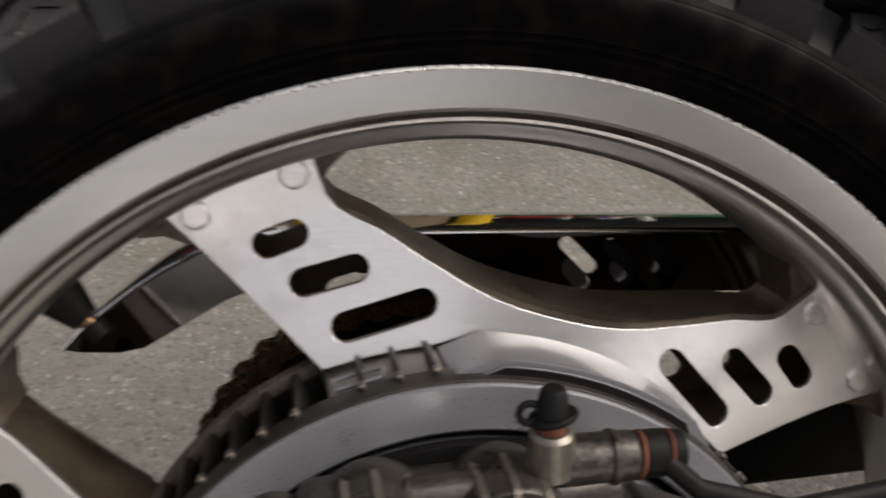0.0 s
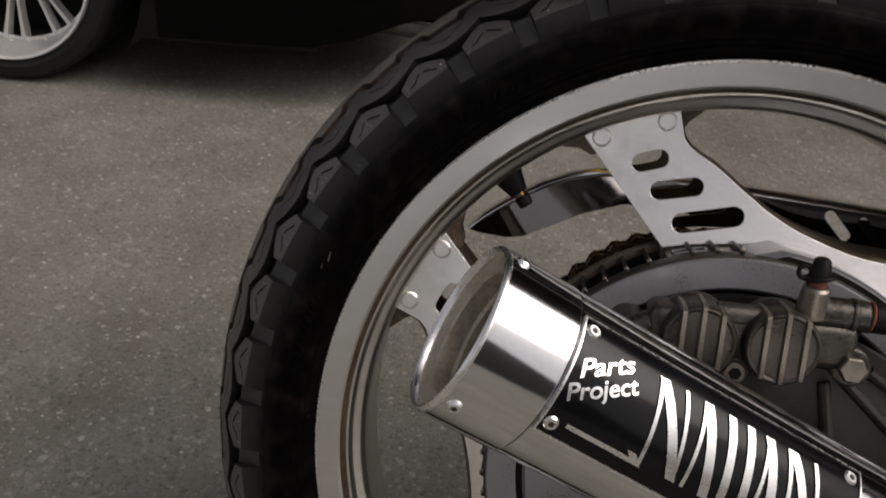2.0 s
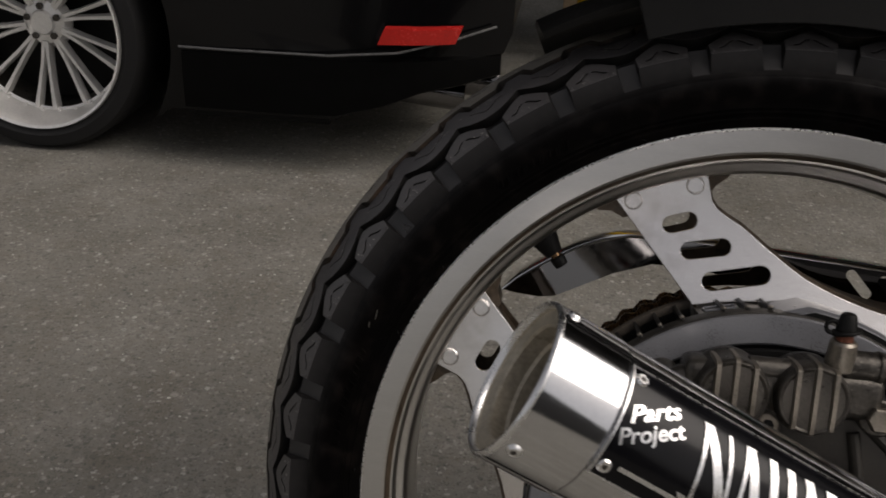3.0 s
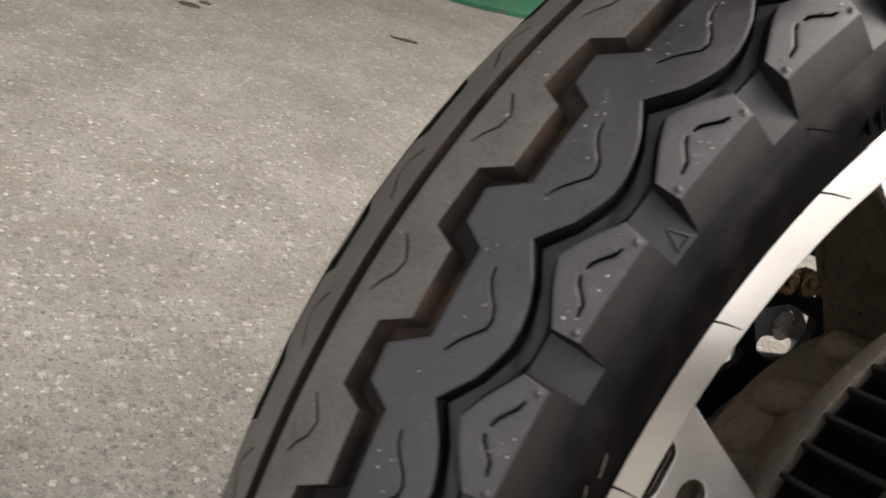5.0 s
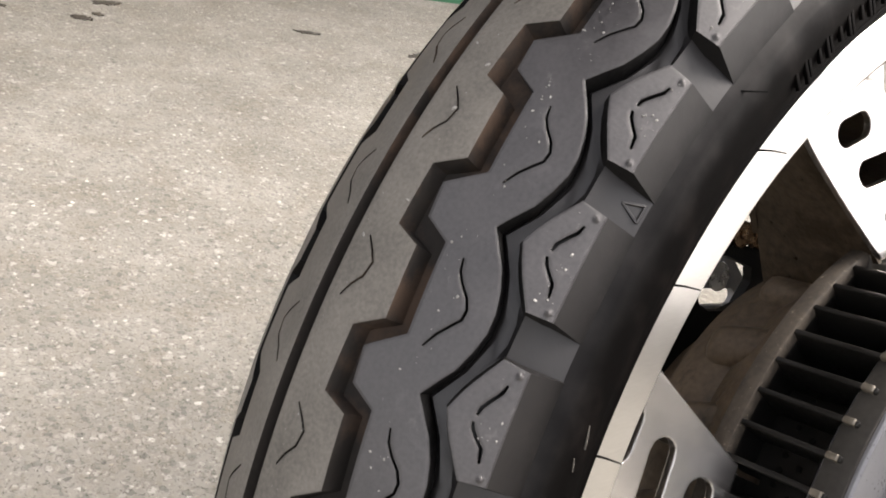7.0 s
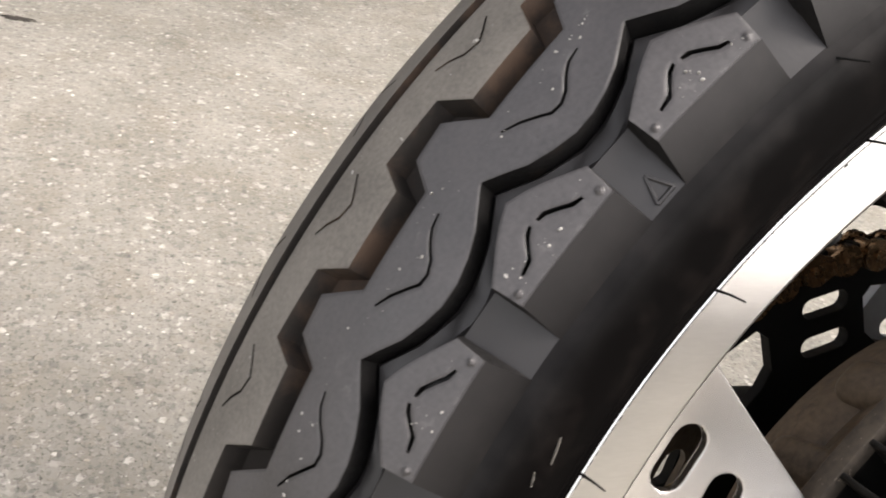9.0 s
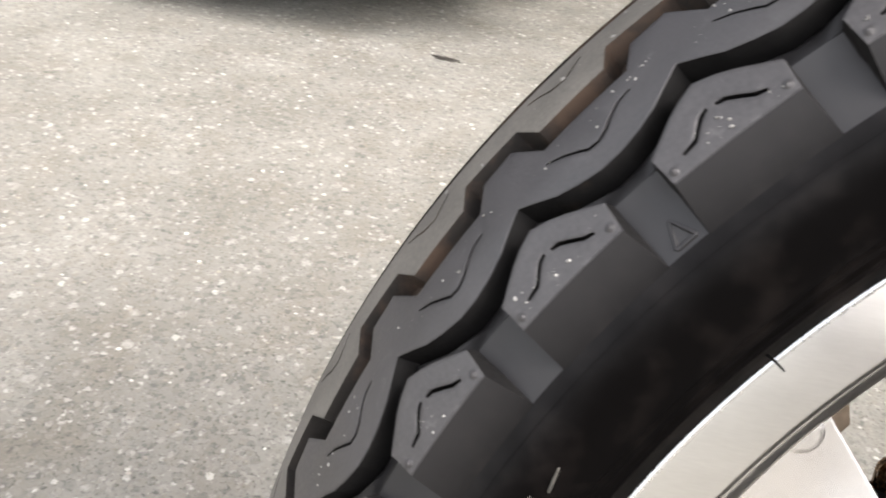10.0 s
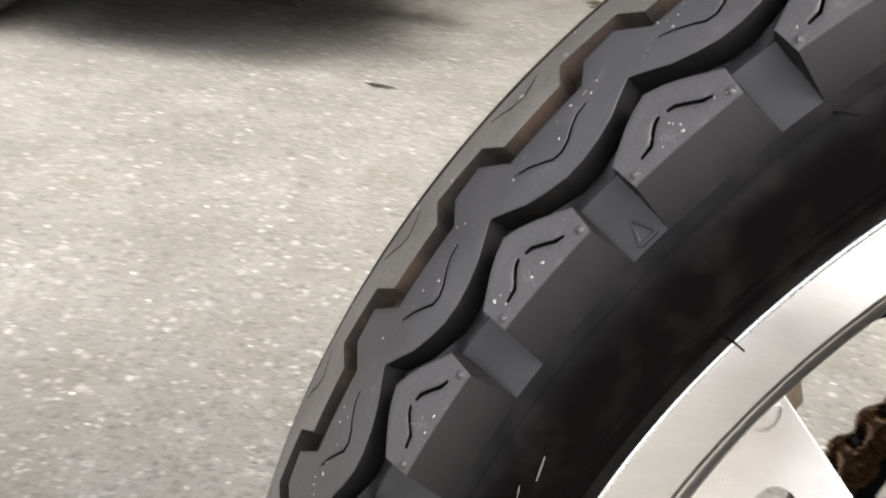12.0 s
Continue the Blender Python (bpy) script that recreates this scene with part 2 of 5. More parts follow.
VANE = mat("black_cast_vane", (0.009, 0.0083, 0.0075), 0.42, 0.0, spec=0.3, var=0.3, scale=60, fine=500, bump=0.2, edge=0.0005)
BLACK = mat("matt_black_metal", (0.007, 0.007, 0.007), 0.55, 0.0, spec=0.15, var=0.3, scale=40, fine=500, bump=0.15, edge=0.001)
CHAIN_BROWN = mat("oily_rusty_steel", (0.19, 0.115, 0.060), 0.26, 0.8, var=0.5, scale=70, fine=500, bump=0.3,
                  spots=[((0.03, 0.02, 0.015), 60, 0.3), ((0.24, 0.12, 0.05), 90, 0.2)])
CHROME = mat("chrome", (0.72, 0.71, 0.70), 0.07, 1.0, var=0.03, scale=20, fine=300, bump=0.02, rvar=0.03)
DARK_CHROME = mat("dark_chrome", (0.20, 0.195, 0.195), 0.06, 1.0, var=0.05, scale=20, fine=300, bump=0.02, rvar=0.04)
MUFFLER_AL = mat("polished_aluminium", (0.66, 0.66, 0.67), 0.10, 1.0, var=0.04, scale=60, fine=400, bump=0.02, stretch=(1, 1, 1), rvar=0.03, edge=0.0008)
BADGE_BLACK = mat("gloss_black_badge", (0.004, 0.004, 0.005), 0.14, 0.0, var=0.2, scale=30, fine=300, bump=0.02, rvar=0.04, spec=0.22)
BADGE_SILVER = mat("bare_metal_lettering", (0.82, 0.82, 0.82), 0.28, 1.0, var=0.06, scale=60, fine=400, bump=0.03, rvar=0.06)
RUST = mat("rusty_orange_metal", (0.15, 0.05, 0.027), 0.75, 0.2, var=0.4, scale=200, fine=900, bump=0.4)
CAR_PAINT = mat("black_car_paint", (0.003, 0.003, 0.0035), 0.14, 0.0, spec=0.25, var=0.1, scale=10, fine=200, bump=0.01, coat=0.1, rvar=0.03)
CAR_RUBBER = mat("car_tyre_rubber", (0.013, 0.013, 0.0135), 0.7, spec=0.3, var=0.25, scale=30, fine=300, bump=0.2)
CAR_WHEEL = mat("silver_wheel_paint", (0.80, 0.79, 0.77), 0.42, 0.6, var=0.1, scale=20, fine=200, bump=0.05)
REFLECTOR = mat("red_reflector_plastic", (0.55, 0.02, 0.015), 0.2, var=0.15, scale=30, fine=200, coat=0.4)
YELLOW = mat("yellow_post_paint", (0.80, 0.50, 0.02), 0.45, var=0.1, scale=15, fine=150, bump=0.1)
GRIT = mat("pale_grit", (0.32, 0.31, 0.29), 0.7, var=0.3, scale=300, fine=900)
# the grey tone stands for both grime and the shade behind the plate
STEP_AL = mat("grimy_shaded_step", (0.30, 0.285, 0.26), 0.42, 0.9, var=0.2, scale=60, fine=400, bump=0.25, spots=[((0.10, 0.085, 0.065), 60, 0.3)], edge=0.001)
WORN_CAST = mat("worn_bright_casting", (0.26, 0.235, 0.20), 0.42, 0.9, var=0.3, scale=90, fine=600, bump=0.3, spots=[((0.07, 0.06, 0.05), 90, 0.3)], edge=0.0006)
BAFFLE = mat("sooty_steel", (0.42, 0.375, 0.30), 0.42, 0.5, var=0.3, scale=40, fine=400, bump=0.15, spots=[((0.16, 0.125, 0.085), 30, 0.3)])
CREASE_GLINT = mat("crease_highlight_grey", (0.12, 0.12, 0.12), 0.3, 0.2, var=0.1)
CAR_SILL = mat("satin_black_plastic", (0.003, 0.003, 0.003), 0.42, 0.0, spec=0.06, var=0.2, scale=20, fine=200, bump=0.05)
DARK_WALL = mat("reflection_dark", (0.05, 0.05, 0.05), 0.6, var=0.15, scale=3, fine=40, bump=0.2)
GREEN_FLOOR = mat("green_floor_paint", (0.035, 0.16, 0.085), 0.5, var=0.25, scale=8, fine=90, bump=0.1, spots=[((0.10, 0.10, 0.08), 6, 0.25)])
TAN_WALL = mat("tan_plaster", (0.36, 0.28, 0.19), 0.8, var=0.12, scale=6, fine=80, bump=0.2)
CONCRETE = mat("kerb_concrete", (0.26, 0.24, 0.21), 0.85, var=0.2, scale=15, fine=150, bump=0.3)
STAIN = mat("oil_soaked_asphalt", (0.034, 0.030, 0.026), 0.55, var=0.5, scale=40, fine=300, bump=0.6, depth=0.0012, spots=[((0.15, 0.14, 0.12), 90, 0.3)])
BACKDROP = mat("backdrop_black", (0.010, 0.010, 0.011), 0.5, spec=0.2, var=0.3, scale=6, fine=90, bump=0.05)
CAN_RED = mat("red_tin", (0.50, 0.025, 0.03), 0.35, var=0.1, scale=30, fine=200)
CAN_BLUE = mat("blue_tin", (0.04, 0.07, 0.42), 0.35, var=0.1, scale=30, fine=200)
CAN_WHITE = mat("white_plastic", (0.72, 0.72, 0.72), 0.4, var=0.06, scale=30, fine=200)
CAN_GREY = mat("grey_metal", (0.33, 0.34, 0.36), 0.45, 0.5, var=0.15, scale=30, fine=200)
CARD = mat("brown_cardboard", (0.36, 0.23, 0.12), 0.85, var=0.12, scale=20, fine=200, bump=0.15)
ASPHALT = asphalt_mat()
CHIPS = chip_mat()


# ---- building helpers ----
def finish(bm, smooth=35.0):
    bmesh.ops.recalc_face_normals(bm, faces=bm.faces)
    for f in bm.faces:
        f.smooth = True
    for e in bm.edges:
        e.smooth = len(e.link_faces) == 2 and e.calc_face_angle(0.0) < radians(smooth)


def part(name, bm, material, parent=None, label="", smooth=35.0):
    finish(bm, smooth)
    me = bpy.data.meshes.new(name)
    bm.to_mesh(me)
    bm.free()
    me.materials.append(material)
    ob = new(name, me)
    ob.parent = parent
    if label:
        tagged(ob, label)
    return ob


def empty(name, m, label, category, group=""):
    ob = new(name)
    ob.matrix_world = m
    ob.empty_display_size = 0.05
    return tagged(ob, label, category, group)


def lathe(profile, segs=96, a0=0.0, a1=360.0, closed=True, bm=None, m=None):
    """Turns (radius, y) points round the y axis, from angle a0 to a1 in the x-z plane."""
    bm = bm or bmesh.new()
    full = abs(a1 - a0) >= 359.9
    steps = segs if full else segs + 1
    rings = []
    for i in range(steps):
        a = radians(a0 + (a1 - a0) * i / segs)
        rings.append([bm.verts.new((r * math.cos(a), y, r * math.sin(a))) for r, y in profile])
    n = len(profile)
    for i in range(segs):
        p, q = rings[i], rings[(i + 1) % steps]
        for j in range(n if closed else n - 1):
            k = (j + 1) % n
            bm.faces.new((p[j], q[j], q[k], p[k]))
    if not full and closed:
        bm.faces.new(rings[0])
        bm.faces.new(rings[-1])
    if m:
        bmesh.ops.transform(bm, matrix=m, verts=[v for ring in rings for v in ring])
    return bm


def box(x0, x1, y0, y1, z0, z1, bevel=0.0, bm=None, m=None):
    bm = bm or bmesh.new()
    geo = bmesh.ops.create_cube(bm, size=1.0)["verts"]
    for v in geo:
        v.co = ((x0 + x1) / 2 + v.co.x * (x1 - x0), (y0 + y1) / 2 + v.co.y * (y1 - y0), (z0 + z1) / 2 + v.co.z * (z1 - z0))
    if bevel:
        es = {e for v in geo for e in v.link_edges}
        geo = list({v for f in bmesh.ops.bevel(bm, geom=list(es), offset=bevel, segments=3, profile=0.5, affect="EDGES")["faces"] for v in f.verts} |
                   {v for v in geo if v.is_valid})
    if m:
        bmesh.ops.transform(bm, matrix=m, verts=geo)
    return bm


def rod(a, b, r0, r1=None, segs=20, bm=None, bevel=0.0):
    """A round bar from a to b, with chamfered ends."""
    bm = bm or bmesh.new()
    a, b = Vector(a), Vector(b)
    r1 = r0 if r1 is None else r1
    q = (b - a).to_track_quat("Z", "Y").to_matrix()
    length = (b - a).length
    c = bevel or min(r0, r1, length / 2) * 0.12
    rings = []
    for z, r in ((0, max(r0 - c, 1e-5)), (c, r0), (length - c, r1), (length, max(r1 - c, 1e-5))):
        rings.append([bm.verts.new(a + q @ Vector((r * math.cos(2 * math.pi * i / segs), r * math.sin(2 * math.pi * i / segs), z))) for i in range(segs)])
    for p, o in zip(rings, rings[1:]):
        for i in range(segs):
            bm.faces.new((p[i], p[(i + 1) % segs], o[(i + 1) % segs], o[i]))
    bm.faces.new(rings[0])
    bm.faces.new(rings[-1])
    return bm


def tube(points, r, segs=10, bm=None):
    """A bent round bar through points."""
    bm = bm or bmesh.new()
    pts = [Vector(p) for p in points]
    rings = []
    for i, p in enumerate(pts):
        d = (pts[min(i + 1, len(pts) - 1)] - pts[max(i - 1, 0)]).normalized()
        q = d.to_track_quat("Z", "Y").to_matrix()
        rr = r[i] if isinstance(r, (list, tuple)) else r
        rings.append([bm.verts.new(p + q @ Vector((rr * math.cos(2 * math.pi * k / segs), rr * math.sin(2 * math.pi * k / segs), 0))) for k in range(segs)])
    for p, o in zip(rings, rings[1:]):
        for k in range(segs):
            bm.faces.new((p[k], p[(k + 1) % segs], o[(k + 1) % segs], o[k]))
    bm.faces.new(rings[0])
    bm.faces.new(rings[-1])
    return bm


def flat_fill(loops):
    """Triangles for an outline with holes, as (x, y) loops: returns a bmesh in the plane z = 0."""
    bm = bmesh.new()
    for loop in loops:
        vs = [bm.verts.new((x, y, 0)) for x, y in loop]
        for i in range(len(vs)):
            bm.edges.new((vs[i], vs[(i + 1) % len(vs)]))
    bmesh.ops.triangle_fill(bm, use_beauty=True, use_dissolve=False, edges=bm.edges[:])
    return bm


def cuts(bm, axis, values):
    for v in values:
        co, no = [0, 0, 0], [0, 0, 0]
        co[axis], no[axis] = v, 1
        bmesh.ops.bisect_plane(bm, geom=bm.verts[:] + bm.edges[:] + bm.faces[:], dist=1e-7, plane_co=co, plane_no=no)


def thicken(bm, vector):
    """Gives a flat mesh thickness along a vector."""
    top = bmesh.ops.extrude_face_region(bm, geom=bm.faces[:])["geom"]
    bmesh.ops.translate(bm, verts=[g for g in top if isinstance(g, bmesh.types.BMVert)], vec=vector)
    return bm


def slab(loops, y0, y1):
    """An outline with holes in the x-z plane, solid between y0 and y1."""
    bm = thicken(flat_fill(loops), (0, 0, y1 - y0))
    for v in bm.verts:
        v.co = (v.co.x, y0 + v.co.z, v.co.y)
    return bm


def polar(r, a):
    return r * math.cos(radians(a)), r * math.sin(radians(a))


def slot(p, q, r, n=7):
    """A rounded slot outline round the line p-q."""
    p, q = Vector(p), Vector(q)
    a = math.atan2(q.y - p.y, q.x - p.x)
    pts = []
    for c, s in ((q, a - math.pi / 2), (p, a + math.pi / 2)):
        pts += [(c.x + r * math.cos(s + math.pi * i / n), c.y + r * math.sin(s + math.pi * i / n)) for i in range(n + 1)]
    return pts


# ---- ground ----
def ground():
    bm = bmesh.new()
    xs = [-300, -40, -6, -2, -1, 0, 1, 2, 6, 40, 300]
    grid = [[bm.verts.new((x, y, 0)) for y in xs] for x in xs]
    for i in range(len(xs) - 1):
        for j in range(len(xs) - 1):
            bm.faces.new((grid[i][j], grid[i + 1][j], grid[i + 1][j + 1], grid[i][j + 1]))
    tagged(part("ground", bm, ASPHALT), "worn grey asphalt yard with light stone chips", "ground", kind="structure")


ground()


def stone_chips(count=5500):
    """Small stones bedded in the asphalt where the camera passes nearest, each a low faceted lump."""
    rnd = random.Random(21)
    verts, faces = [], []
    for k in range(count):
        x, y = rnd.uniform(-1.5, 0.5), rnd.uniform(-0.25, 1.25)
        r, turn, flat = 0.0009 + 0.0026 * rnd.random() ** 2.4, rnd.uniform(0, 6.3), rnd.uniform(0.6, 1.0)
        base = len(verts)
        for ring, (h, w) in enumerate(((-0.0004, 1.0), (r * rnd.uniform(0.10, 0.25), rnd.uniform(0.6, 0.85)))):
            for j in range(5):
                a = turn + 1.2566 * j + rnd.uniform(-0.3, 0.3)
                verts.append((x + r * w * math.cos(a), y + r * w * flat * math.sin(a), h))
        for j in range(5):
            i = (j + 1) % 5
            faces.append((base + j, base + i, base + 5 + i, base + 5 + j))
        faces.append(tuple(base + 5 + j for j in range(5)))
    me = bpy.data.meshes.new("stone_chips")
    me.from_pydata(verts, [], faces)
    me.materials.append(CHIPS)
    tagged(new("stone_chips", me), "pale and grey stone chips bedded in the asphalt", "stone chips", kind="stuff")


stone_chips()

# ---- motorcycle: everything below is laid out in the wheel's own frame, hub at the origin, axle along y ----
LEAN = -18.03
bike = empty("motorcycle", pose(0, 0, 0.3005, LEAN), "old motorcycle leaning on its stand, seen at the rear wheel", "motorcycle")

MID = 0.004
OUT = -0.0103
TREAD = [(0.0, 0.3146), (0.008, 0.3139), (0.014, 0.3123), (0.018, 0.3110), (0.024, 0.3083), (0.034, 0.3034), (0.0396, 0.3004), (0.047, 0.2952), (0.0537, 0.2866), (0.056, 0.2828)]
PITCHES = 44
PITCH = 360.0 / PITCHES
ANCHOR = 147.45
GIRTH = 0.30 * math.pi / 180.0


def crown(y):
    """The radius of the tread's surface at y; the tyre's middle plane is y = MID."""
    y = abs(y - MID)
    for (a, ra), (b, rb) in zip(TREAD, TREAD[1:]):
        if y <= b:
            return ra + (rb - ra) * (y - a) / (b - a)
    return TREAD[-1][1]


def on_tyre(u, y, sink=0.0, side=-1, start=ANCHOR):
    if side > 0:
        y = 0.0022 + (y - 0.0022) * (1 + 2 * MID / 0.0484)
    r = crown(side * y) - sink
    a = radians(start + u)
    return Vector((r * math.cos(a), side * y * (1 - 0.25 * sink / 0.01 * (y / 0.05)), r * math.sin(a)))


def tread_piece(outline, sipes=(), depth=0.0065, ends=(), draft=0.0):
    """One pitch of a rib or block, as (vertices, faces) in (u, y, sink). ends: the lines (point, point) at which it joins the next pitch."""
    loops = [[(u * GIRTH, y) for u, y in outline]]
    for s in sipes:
        left, right = [], []
        pts = [Vector((u * GIRTH, y)) for u, y in s]
        for i, p in enumerate(pts):
            d = (pts[min(i + 1, len(pts) - 1)] - pts[max(i - 1, 0)]).normalized() * (0.00030 if 0 < i < len(pts) - 1 else 0.0002)
            left.append((p.x - d.y, p.y + d.x))
            right.append((p.x + d.y, p.y - d.x))
        loops.append(left + right[::-1])
    bm = flat_fill(loops)
    us = [p[0] for p in loops[0]]
    ys = [p[1] for p in loops[0]]
    cuts(bm, 0, [min(us) + (max(us) - min(us)) * k / 8 for k in range(1, 8)])
    cuts(bm, 1, [k * 0.0025 for k in range(1, 24) if min(ys) + 0.0006 < k * 0.0025 < max(ys) - 0.0006])
    rim_edges = [e for e in bm.edges if len(e.link_faces) == 1]
    verts = [(v.co.x / GIRTH, v.co.y, 0.0) for v in bm.verts]
    bm.verts.index_update()
    faces = [[v.index for v in f.verts] for f in bm.faces]
    low = {}
    inside = {e.verts[k].index for e in rim_edges for k in (0, 1)} - {i for i, v in enumerate(verts) if near_outline(v, loops[0])}
    cu, cy = sum(p[0] for p in loops[0]) / len(loops[0]) / GIRTH, sum(ys) / len(ys)
    for e in rim_edges:
        i, j = e.verts[0].index, e.verts[1].index
        if any(on_line(verts[i], p, q) and on_line(verts[j], p, q) for p, q in ends):
            continue
        for k in (i, j):
            if k not in low:
                low[k] = len(verts)
                du, dy = (verts[k][0] - cu) * GIRTH, verts[k][1] - cy
                w = 0.0 if k in inside else draft / math.hypot(du, dy)
                verts.append((verts[k][0] + w * du / GIRTH, verts[k][1] + w * dy, depth))
        faces.append([i, j, low[j], low[i]])
    bm.free()
    return verts, faces


def near_outline(v, loop):
    """Whether v = (u, y, sink) lies on the closed outline, which is in metres."""
    pts = [(x / GIRTH, y) for x, y in loop]
    return any(on_line(v, p, q) for p, q in zip(pts, pts[1:] + pts[:1]))


def on_line(v, p, q):
    """Whether v lies on the line p-q, in (u, y)."""
    ax, ay, bx, by = (v[0] - p[0]) * GIRTH, v[1] - p[1], (q[0] - p[0]) * GIRTH, q[1] - p[1]
    return abs(ax * by - ay * bx) / math.hypot(bx, by) < 2e-6


def tread_mesh(name, piece, starts, side):
    """The walls of a piece take the second material."""
    verts, faces = piece
    out, quads = [], []
    for s in starts:
        base = len(out)
        out += [on_tyre(u, y, sink, side, s) for u, y, sink in verts]
        quads += [[base + i for i in f] for f in faces]
    bm = bmesh.new()
    vs = [bm.verts.new(v) for v in out]
    for f in quads:
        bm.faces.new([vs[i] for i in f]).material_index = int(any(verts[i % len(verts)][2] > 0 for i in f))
    bmesh.ops.remove_doubles(bm, verts=bm.verts, dist=0.00002)
    return bm


CENTRE_EDGE = [(-1.6, 0.0139), (1.6, 0.0135), (2.2, 0.0202), (5.75, 0.0210), (-1.6 + PITCH, 0.0139)]
RIB_IN = [(-0.95, 0.0186), (0.78, 0.0195), (1.55, 0.0262), (6.0, 0.0272), (-0.95 + PITCH, 0.0186)]
RIB_OUT = [(0, 0.0351), (0.7, 0.0372), (1.6, 0.0398), (2.6, 0.0416), (3.6, 0.0426), (4.6, 0.0427), (5.6, 0.0416), (6.6, 0.0399), (PITCH, 0.0351)]
BLOCK = [(0.08, 0.0410), (-2.9, 0.0464), (-2.78, 0.0506), (2.85, 0.0506), (2.95, 0.0464)]
SIPE_CENTRE = [(2.6, 0.0073), (3.2, 0.0100), (3.7, 0.0117), (4.45, 0.0108), (5.0, 0.0083), (5.6, 0.0066)]
SIPE_RIB = [(1.9, 0.0317), (2.5, 0.0324), (2.95, 0.0338), (3.5, 0.0362), (4.0, 0.0372), (4.5, 0.0370), (5.0, 0.0352), (5.5, 0.0333), (6.2, 0.0315)]
SIPE_BLOCK = [[(-1.85, 0.0484), (-1.40, 0.0480), (-0.95, 0.0470), (-0.50, 0.0461), (-0.12, 0.0459)], [(0.22, 0.0457), (0.55, 0.0461), (0.85, 0.0469), (1.25, 0.0481), (1.90, 0.0485)]]


def tyre():
    carcass = [(0.3082, 0.0), (0.3050, 0.014), (0.2945, 0.030), (0.2880, 0.0380), (0.2840, 0.0425), (0.2800, 0.0455), (0.2755, 0.0488), (0.2716, 0.0518), (0.2702, 0.0526),
               (0.2694, 0.0529), (0.2650, 0.0529), (0.2612, 0.0526), (0.2572, 0.0517), (0.2540, 0.0502), (0.2532, 0.0503), (0.2527, 0.0493), (0.2514, 0.0486), (0.2506, 0.0487), (0.2501, 0.0474),
               (0.2482, 0.0458), (0.2474, 0.0459), (0.2470, 0.0447), (0.2450, 0.0428), (0.2432, 0.0400), (0.2405, 0.0380), (0.2350, 0.0330), (0.2300, 0.0)]
    prof = carcass[:-1] + [(carcass[-1][0], 0.0)] + [(r, -y) for r, y in carcass[-2:0:-1]]
    prof = [(r, y * (1 + 2 * MID / 0.05) if y > 0 else y) for r, y in prof]
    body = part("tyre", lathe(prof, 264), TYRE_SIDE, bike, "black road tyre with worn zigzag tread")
    me = body.data
    me.materials.append(GROOVE)
    for f in me.polygons:
        c = f.center
        r = math.hypot(c.x, c.z)
        f.material_index = 1 if r > 0.2915 else 0
    starts = [ANCHOR + PITCH * k for k in range(PITCHES)]
    for side, shift in ((-1, 0.0), (1, PITCH / 2)):
        ss = [s + shift for s in starts]
        centre = tread_piece([(-1.6, 0.0022)] + [(u, 0.0022) for u in (0.4, 2.5, 4.5)] + [(-1.6 + PITCH, 0.0022)] + CENTRE_EDGE[::-1], [SIPE_CENTRE], 0.0065,
                             [((-1.6, 0), (-1.6, 0.02)), ((-1.6 + PITCH, 0), (-1.6 + PITCH, 0.02))])
        part("centre_rib", tread_mesh("centre_rib", centre, ss, side), RUBBER_WORN, body).data.materials.append(GROOVE)
        # the middle rib: its ends slant from the inner to the outer zigzag
        rib = tread_piece(RIB_IN + RIB_OUT[::-1], [SIPE_RIB], 0.0145, [(RIB_IN[0], RIB_OUT[0]), (RIB_IN[-1], RIB_OUT[-1])])
        part("middle_rib", tread_mesh("middle_rib", rib, ss, side), RUBBER, body).data.materials.append(SHADED_WALL)
        block = tread_piece(BLOCK, SIPE_BLOCK, 0.0095, draft=0.0026)
        # outer skirt of the block, down to the sidewall; its darker rubber paints shade
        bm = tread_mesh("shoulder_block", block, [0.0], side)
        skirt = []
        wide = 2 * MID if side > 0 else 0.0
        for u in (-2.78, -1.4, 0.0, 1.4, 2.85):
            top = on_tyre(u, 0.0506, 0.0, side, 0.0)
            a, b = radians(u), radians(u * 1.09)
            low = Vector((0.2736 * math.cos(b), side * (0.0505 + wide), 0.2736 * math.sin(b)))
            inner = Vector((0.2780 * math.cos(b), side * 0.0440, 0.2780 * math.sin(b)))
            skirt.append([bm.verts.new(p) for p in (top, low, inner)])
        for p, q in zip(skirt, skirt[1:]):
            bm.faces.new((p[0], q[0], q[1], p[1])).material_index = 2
        for p, (bu, by) in ((skirt[0], BLOCK[1]), (skirt[-1], BLOCK[4])):
            t = bm.verts.new(on_tyre(bu, by, 0.0, side, 0.0))
            d = bm.verts.new(on_tyre(bu, by, 0.0080, side, 0.0))
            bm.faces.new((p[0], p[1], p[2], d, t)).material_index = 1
        for u, y in ((-2.45, 0.0494), (2.55, 0.0494)):
            c = on_tyre(u, y, 0.0, side, 0.0)
            bmesh.ops.create_icosphere(bm, subdivisions=1, radius=0.0008, matrix=Matrix.Translation(c))
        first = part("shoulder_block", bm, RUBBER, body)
        first.data.materials.append(SHADED_WALL)
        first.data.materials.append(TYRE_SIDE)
        for k, s in enumerate(ss):
            ob = first if k == 0 else new("shoulder_block", first.data)
            ob.parent = body
            ob.matrix_basis = pose(0, 0, 0, 0, -s, 0)
    # the ledge round the shoulder blocks: a narrow slot parts it from the middle rib
    bm = bmesh.new()
    rows = []
